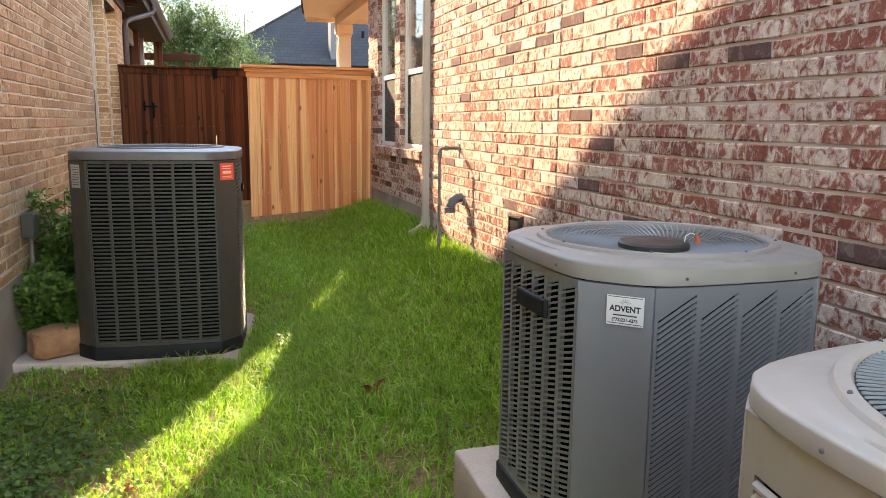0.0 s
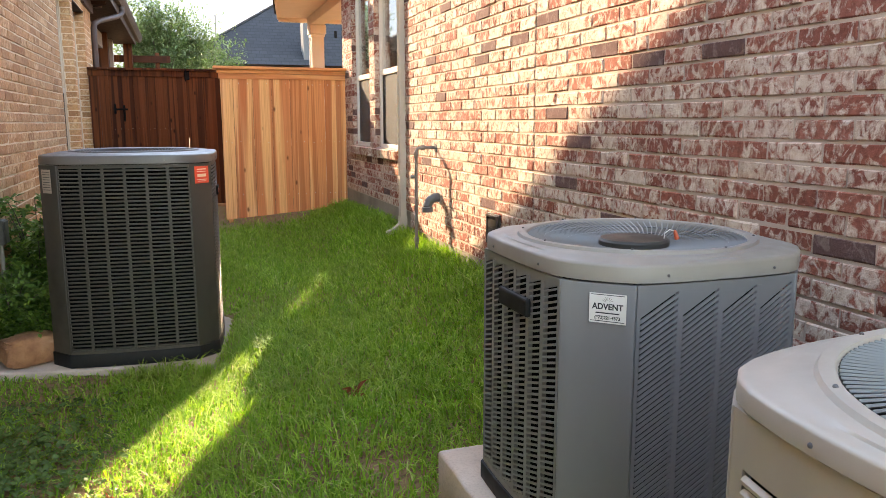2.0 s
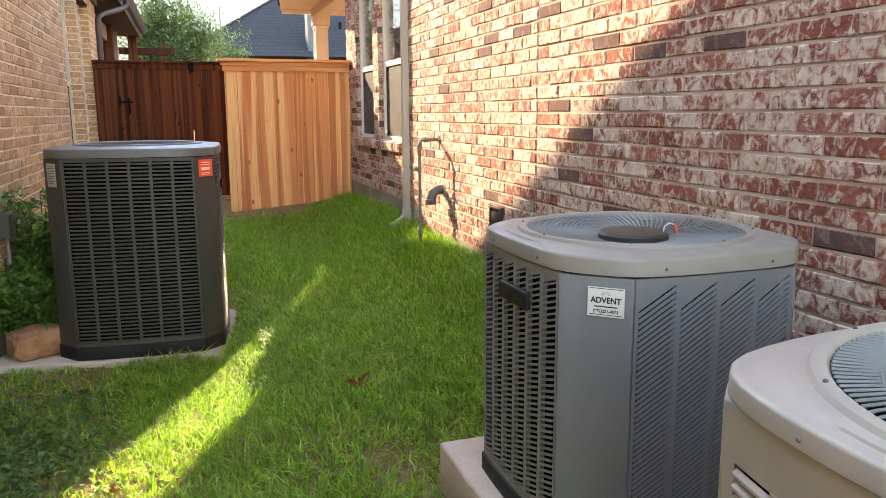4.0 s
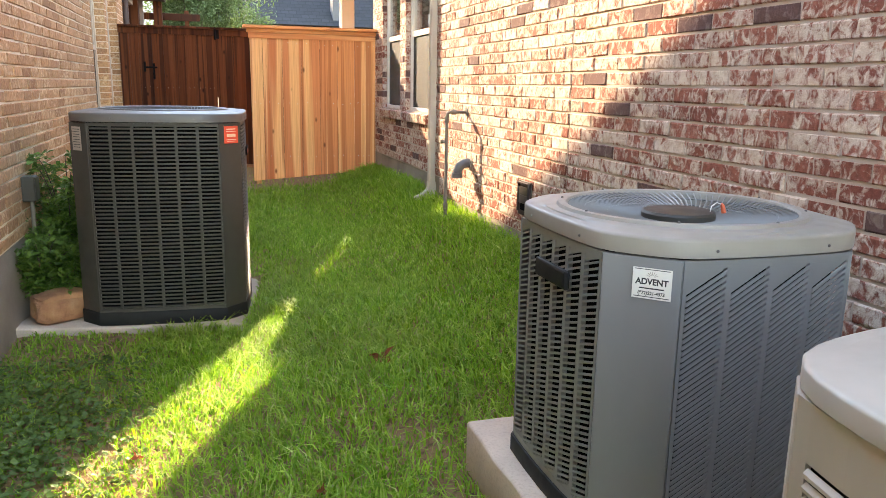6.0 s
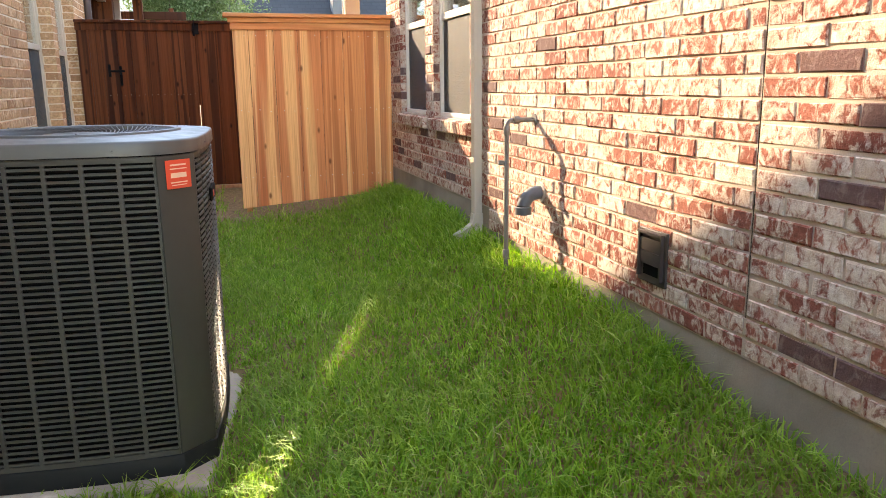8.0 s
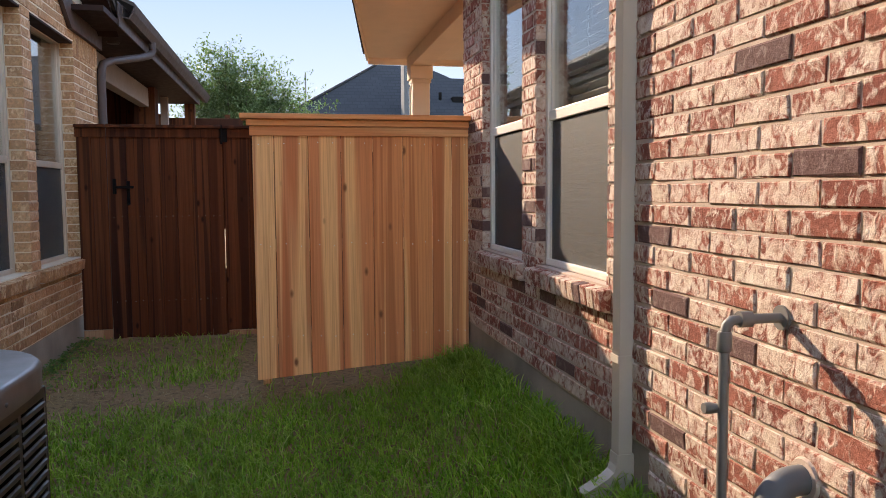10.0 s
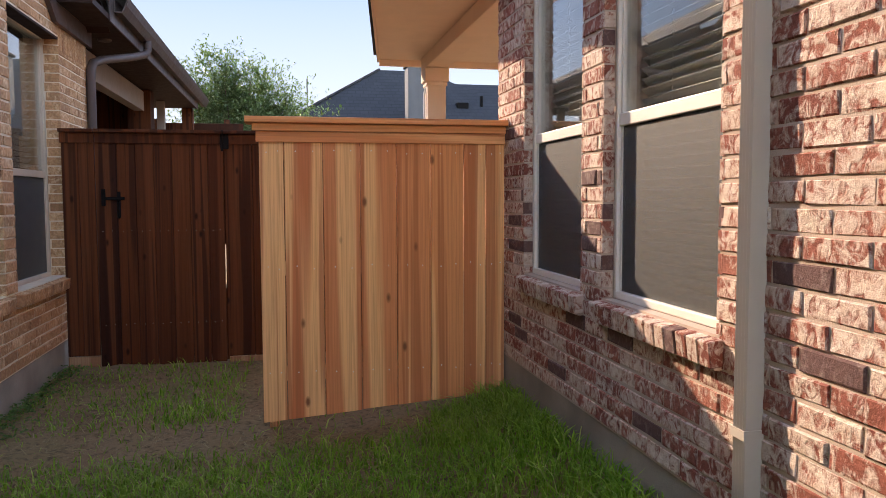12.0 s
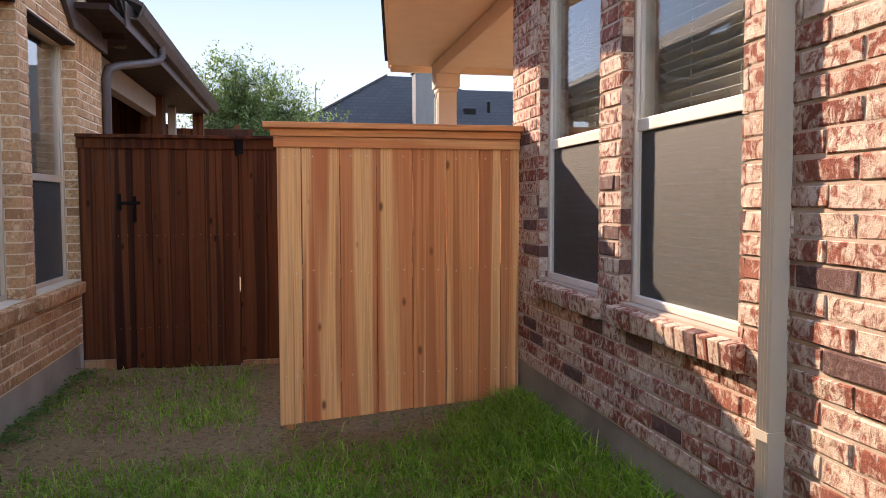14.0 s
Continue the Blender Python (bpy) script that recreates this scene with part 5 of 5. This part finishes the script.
# ---- the house beyond ----
def far_house():
    h = thing("house", "brick house with a dark hipped shingle roof and chimney", "house", (0, 30, 0))
    part("wall", boxes((0.5, 16.0, 0.5, 12.0, 0.0, 3.6)), M_TAN, h)
    roof = bmesh.new()

    def hip(x0, x1, y0, y1, z0, run, z1):
        v = [roof.verts.new(p) for p in ((x0, y0, z0), (x1, y0, z0), (x1, y1, z0), (x0, y1, z0), (x0 + run, (y0 + y1) / 2, z1), (x1 - run, (y0 + y1) / 2, z1))]
        for q in ((0, 1, 5, 4), (1, 2, 5), (2, 3, 4, 5), (3, 0, 4), (3, 2, 1, 0)):
            roof.faces.new([v[i] for i in q])

    hip(-0.2, 10.0, -1.0, 9.0, 3.5, 4.2, 6.35)
    hip(1.4, 16.0, 0.2, 9.0, 3.5, 3.2, 6.0)
    part("roof", roof, M_SHINGLE, h, "dark slate-grey shingle roof")
    bm = bmesh.new()
    tube(bm, [(-0.15, -1.0, 3.55), (4.0, 4.0, 6.37)], 0.05, 6)
    part("hip_cap", bm, M_SHINGLE, h)
    ch = part("chimney", soft_box(4.35, 4.95, -0.6, 0.1, 0.0, 5.75, 0.02), M_CHIMNEY, h, "pale boxed chimney")
    part("chimney_cap", soft_box(4.30, 5.0, -0.65, 0.15, 5.751, 5.83, 0.01), M_IRON, ch)
    part("flue", tube(bmesh.new(), [(4.65, -0.25, 5.83), (4.65, -0.25, 6.05)], 0.12, 12), M_IRON, ch)
    for x, y, z in ((5.9, 1.2, 5.0), (7.2, 1.2, 5.1)):
        part("roof_vent", tube(bmesh.new(), [(x, y, z - 0.6), (x, y, z)], 0.06, 8), M_IRON, h)
    part("roof_vent", soft_box(6.3, 6.7, 1.0, 1.4, 4.6, 4.85, 0.02), M_IRON, h)


far_house()
mast = thing("antenna_mast", "thin grey antenna mast beyond the fence", "antenna", (1.15, 27.0, 0.0))
part("pole", tube(bmesh.new(), [(0, 0, 0), (0, 0, 4.9)], 0.025, 6), M_PIPE, mast)


# ---- lawn ----
def blades(n, x0, x1, y0, y1, seed, keep, tall, wide, lean):
    """Grass blades as bent strips; keep(x, y) is the share that stands, tall(x, y) the height."""
    rnd = np.random.RandomState(seed)
    x, y = rnd.uniform(x0, x1, n), rnd.uniform(y0, y1, n)
    ok = rnd.uniform(0, 1, n) < keep(x, y)
    x, y = x[ok], y[ok]
    n = len(x)
    z = ground_z(x, y) - 0.006
    h = tall(x, y) * rnd.uniform(0.45, 1.25, n)
    t = rnd.uniform(0, 2 * math.pi, n)
    ln = h * rnd.uniform(0.15, 1.0, n) * lean
    w = wide * rnd.uniform(0.6, 1.3, n)
    d = np.stack([np.cos(t), np.sin(t), np.zeros(n)], -1)
    turn = t + math.pi / 2 + rnd.normal(0, 0.5, n)
    s = np.stack([np.cos(turn), np.sin(turn), np.zeros(n)], -1) * w[:, None] / 2
    root = np.stack([x, y, z], -1)
    up = np.array([0, 0, 1.0])
    mid = root + d * (ln * 0.3)[:, None] + up * (h * 0.62)[:, None]
    tip = root + d * ln[:, None] + up * (h * rnd.uniform(0.75, 1.0, n))[:, None]
    v = np.stack([root - s, root + s, mid + s * 0.85, mid - s * 0.85, tip], 1).reshape(-1, 3)
    b = np.arange(n)[:, None] * 5
    return v, [b + np.array([[0, 1, 2, 3]]), b + np.array([[3, 2, 4]])]


def patch(x, y):
    return 0.5 + 0.5 * np.sin(x * 3.1 + 1.3 * np.sin(y * 1.9)) * np.cos(y * 2.3 + 1.1 * np.sin(x * 2.7))


def on_pad(x, y):
    a = (np.abs(x - 1.17) < 0.46) & (y > 1.86) & (y < 2.89)
    c = math.radians(9.5)
    u, w = (x + 0.40) * math.cos(c) - (y - 5.94) * math.sin(c), (x + 0.40) * math.sin(c) + (y - 5.94) * math.cos(c)
    b = (u > -0.84) & (u < 0.535) & (w > -0.62) & (w < 0.55)
    e = (np.abs(x - 1.09) < 0.55) & (np.abs(y - 0.95) < 0.55)
    return a | b | e


def lush(x, y):
    ragged = 0.35 * (patch(x * 2.3, y * 2.1) - 0.5)
    bare = (0.55 * step(8.6, 9.7, y + ragged) + 0.42 * step(9.9, 10.9, y + 2 * ragged + 0.5 * np.clip(-0.2 - x, 0, 1))) * step(0.95, 0.25, x + ragged)
    foot = np.exp(-((y - 9.95) / 0.42) ** 2) * step(1.75, 1.2, x + ragged)
    under = np.clip(step(9.85, 10.0, y) * (x > 0.2) + 1.25 * foot, 0, 1)
    left = step(-0.25, -0.75, x) * step(6.2, 5.2, y)
    k = 0.45 + 0.55 * patch(x, y)
    k = k * (1 - 0.9 * np.clip(bare, 0, 1)) * (1 - 0.97 * under) * (1 - 0.6 * left)
    k = k * (1 - 0.75 * np.exp(-((x - 0.62) ** 2) / 0.01) * (y < 3.4) * (y > 1.9))
    return np.where(on_pad(x, y), 0, k)


def tall(x, y):
    h = 0.06 + 0.04 * patch(x + 0.7, y) + 0.045 * step(1.35, 1.8, x) * step(4.6, 5.4, y)
    return h * (1 - 0.35 * step(-0.2, -0.8, x))


v1, f1 = blades(LAWN, -1.28, 1.89, 0.9, 12.1, 21, lush, tall, 0.0078, 1.6)
lawn = tagged(new("lawn", quads_mesh("lawn", v1, f1, M_GRASS)), "green lawn of coarse grass, thin and brown near the gate", "grass", kind="stuff")

dry_keep = lambda x, y: np.where(on_pad(x, y), 0, 0.25 + 0.75 * np.clip(step(9.0, 9.9, y) * step(1.95, 1.2, x) + step(0.1, -0.6, x) * step(6, 4, y), 0, 1))
v2, f2 = blades(46000, -1.28, 1.89, 1.0, 12.1, 22, dry_keep, lambda x, y: 0.02 + 0 * x, 0.0024, 3.0)
tagged(new("dry_grass", quads_mesh("dry_grass", v2, f2, M_STRAW)), "dry straw-coloured grass lying on the soil", "grass", kind="stuff")


def litter():
    """Loose straw and chips heaped along the foot of the cedar fence and before the gate."""
    rnd = np.random.RandomState(77)
    n = 2200
    x = np.concatenate([rnd.uniform(0.25, 1.75, n), rnd.uniform(-1.2, 0.6, n // 2)])
    y = np.concatenate([9.75 + np.abs(rnd.normal(0, 0.22, n)) * np.where(rnd.uniform(0, 1, n) < 0.75, -1, 0.6), rnd.uniform(9.3, 12.0, n // 2)])
    m = len(x)
    t = rnd.uniform(0, math.pi, m)
    ln, w = rnd.uniform(0.02, 0.10, m), rnd.uniform(0.0008, 0.0022, m)
    c = np.stack([x, y, ground_z(x, y) + rnd.uniform(0.008, 0.03, m)], -1)
    d = np.stack([np.cos(t), np.sin(t), rnd.normal(0, 0.18, m)], -1) * ln[:, None] / 2
    s = np.stack([-np.sin(t), np.cos(t), rnd.normal(0, 0.3, m)], -1) * w[:, None]
    v = np.stack([c - d - s, c + d - s, c + d + s, c - d + s], 1).reshape(-1, 3)
    tagged(new("straw_litter", quads_mesh("straw_litter", v, [np.arange(4 * m).reshape(m, 4)], M_STRAW)), "loose dry straw along the fence foot", "straw", kind="stuff")


litter()


def clover():
    rnd = np.random.RandomState(31)
    n = 4200
    x, y = rnd.uniform(-1.28, -0.3, n), rnd.uniform(2.4, 4.9, n)
    ok = (rnd.uniform(0, 1, n) < step(-0.3, -1.0, x) * (0.3 + 0.7 * patch(x * 1.7, y * 1.4))) & ~on_pad(x, y)
    x, y = x[ok], y[ok]
    xe, ye = -1.28 + np.abs(rnd.normal(0, 0.09, 380)), rnd.uniform(9.0, 12.1, 380)
    x, y = np.concatenate([x, xe]), np.concatenate([y, ye])
    p = np.stack([x, y, ground_z(x, y) + rnd.uniform(0.01, 0.045, len(x))], -1)
    p = np.repeat(p, 3, 0)
    v, idx = leaf_cloud(p, rnd, 0.028, 0.42, 0.25)
    tagged(new("clover", quads_mesh("clover", v, [idx], M_WEED)), "low broad-leaved weeds at the wall's foot", "weeds", kind="stuff")


clover()


def dead_leaf(x, y, turn, size, label):
    bm = bmesh.new()
    n, pts = 16, []
    for k in range(n):
        t = 2 * math.pi * k / n
        r = size * (0.75 + 0.35 * math.cos(5 * t))
        pts.append(bm.verts.new((r * math.cos(t), 0.7 * r * math.sin(t), 0.4 * size * math.cos(2 * t))))
    c = bm.verts.new((0, 0, -0.15 * size))
    for k in range(n):
        bm.faces.new((c, pts[k], pts[(k + 1) % n]))
    bmesh.ops.solidify(bm, geom=bm.faces[:], thickness=0.001)
    ob = solid("fallen_leaf", bm, M_DEAD, label, "leaf", group="fallen leaves")
    ob.matrix_basis = pose(x, y, float(ground_z(np.array([x]), np.array([y]))[0]) + 0.055, 12, -8, turn)


dead_leaf(0.66, 4.08, 20, 0.075, "curled rust-red fallen leaf on the grass")
dead_leaf(0.20, 2.95, 80, 0.03, "small brown fallen leaf on the grass")
dead_leaf(-0.45, 3.4, 130, 0.03, "small brown fallen leaf on the grass")


# ---- bricks, last ----
lay_bricks(wall_east, EAST, -1, -3.0, 10.28, 0.605 - 2 * COURSE, 3.75, WIN_E + LOW_E, [4.6], (4.7, 7.2, 0.8, 1.9), (M_BRICK, M_BRICK1), 41)
lay_bricks(wall_west, WEST, 1, -1.0, 13.2, 0.445, 3.4, WIN_W, [], (8.6, 12.1, 0.7, 2.4), (M_TAN, M_TAN1), 42)
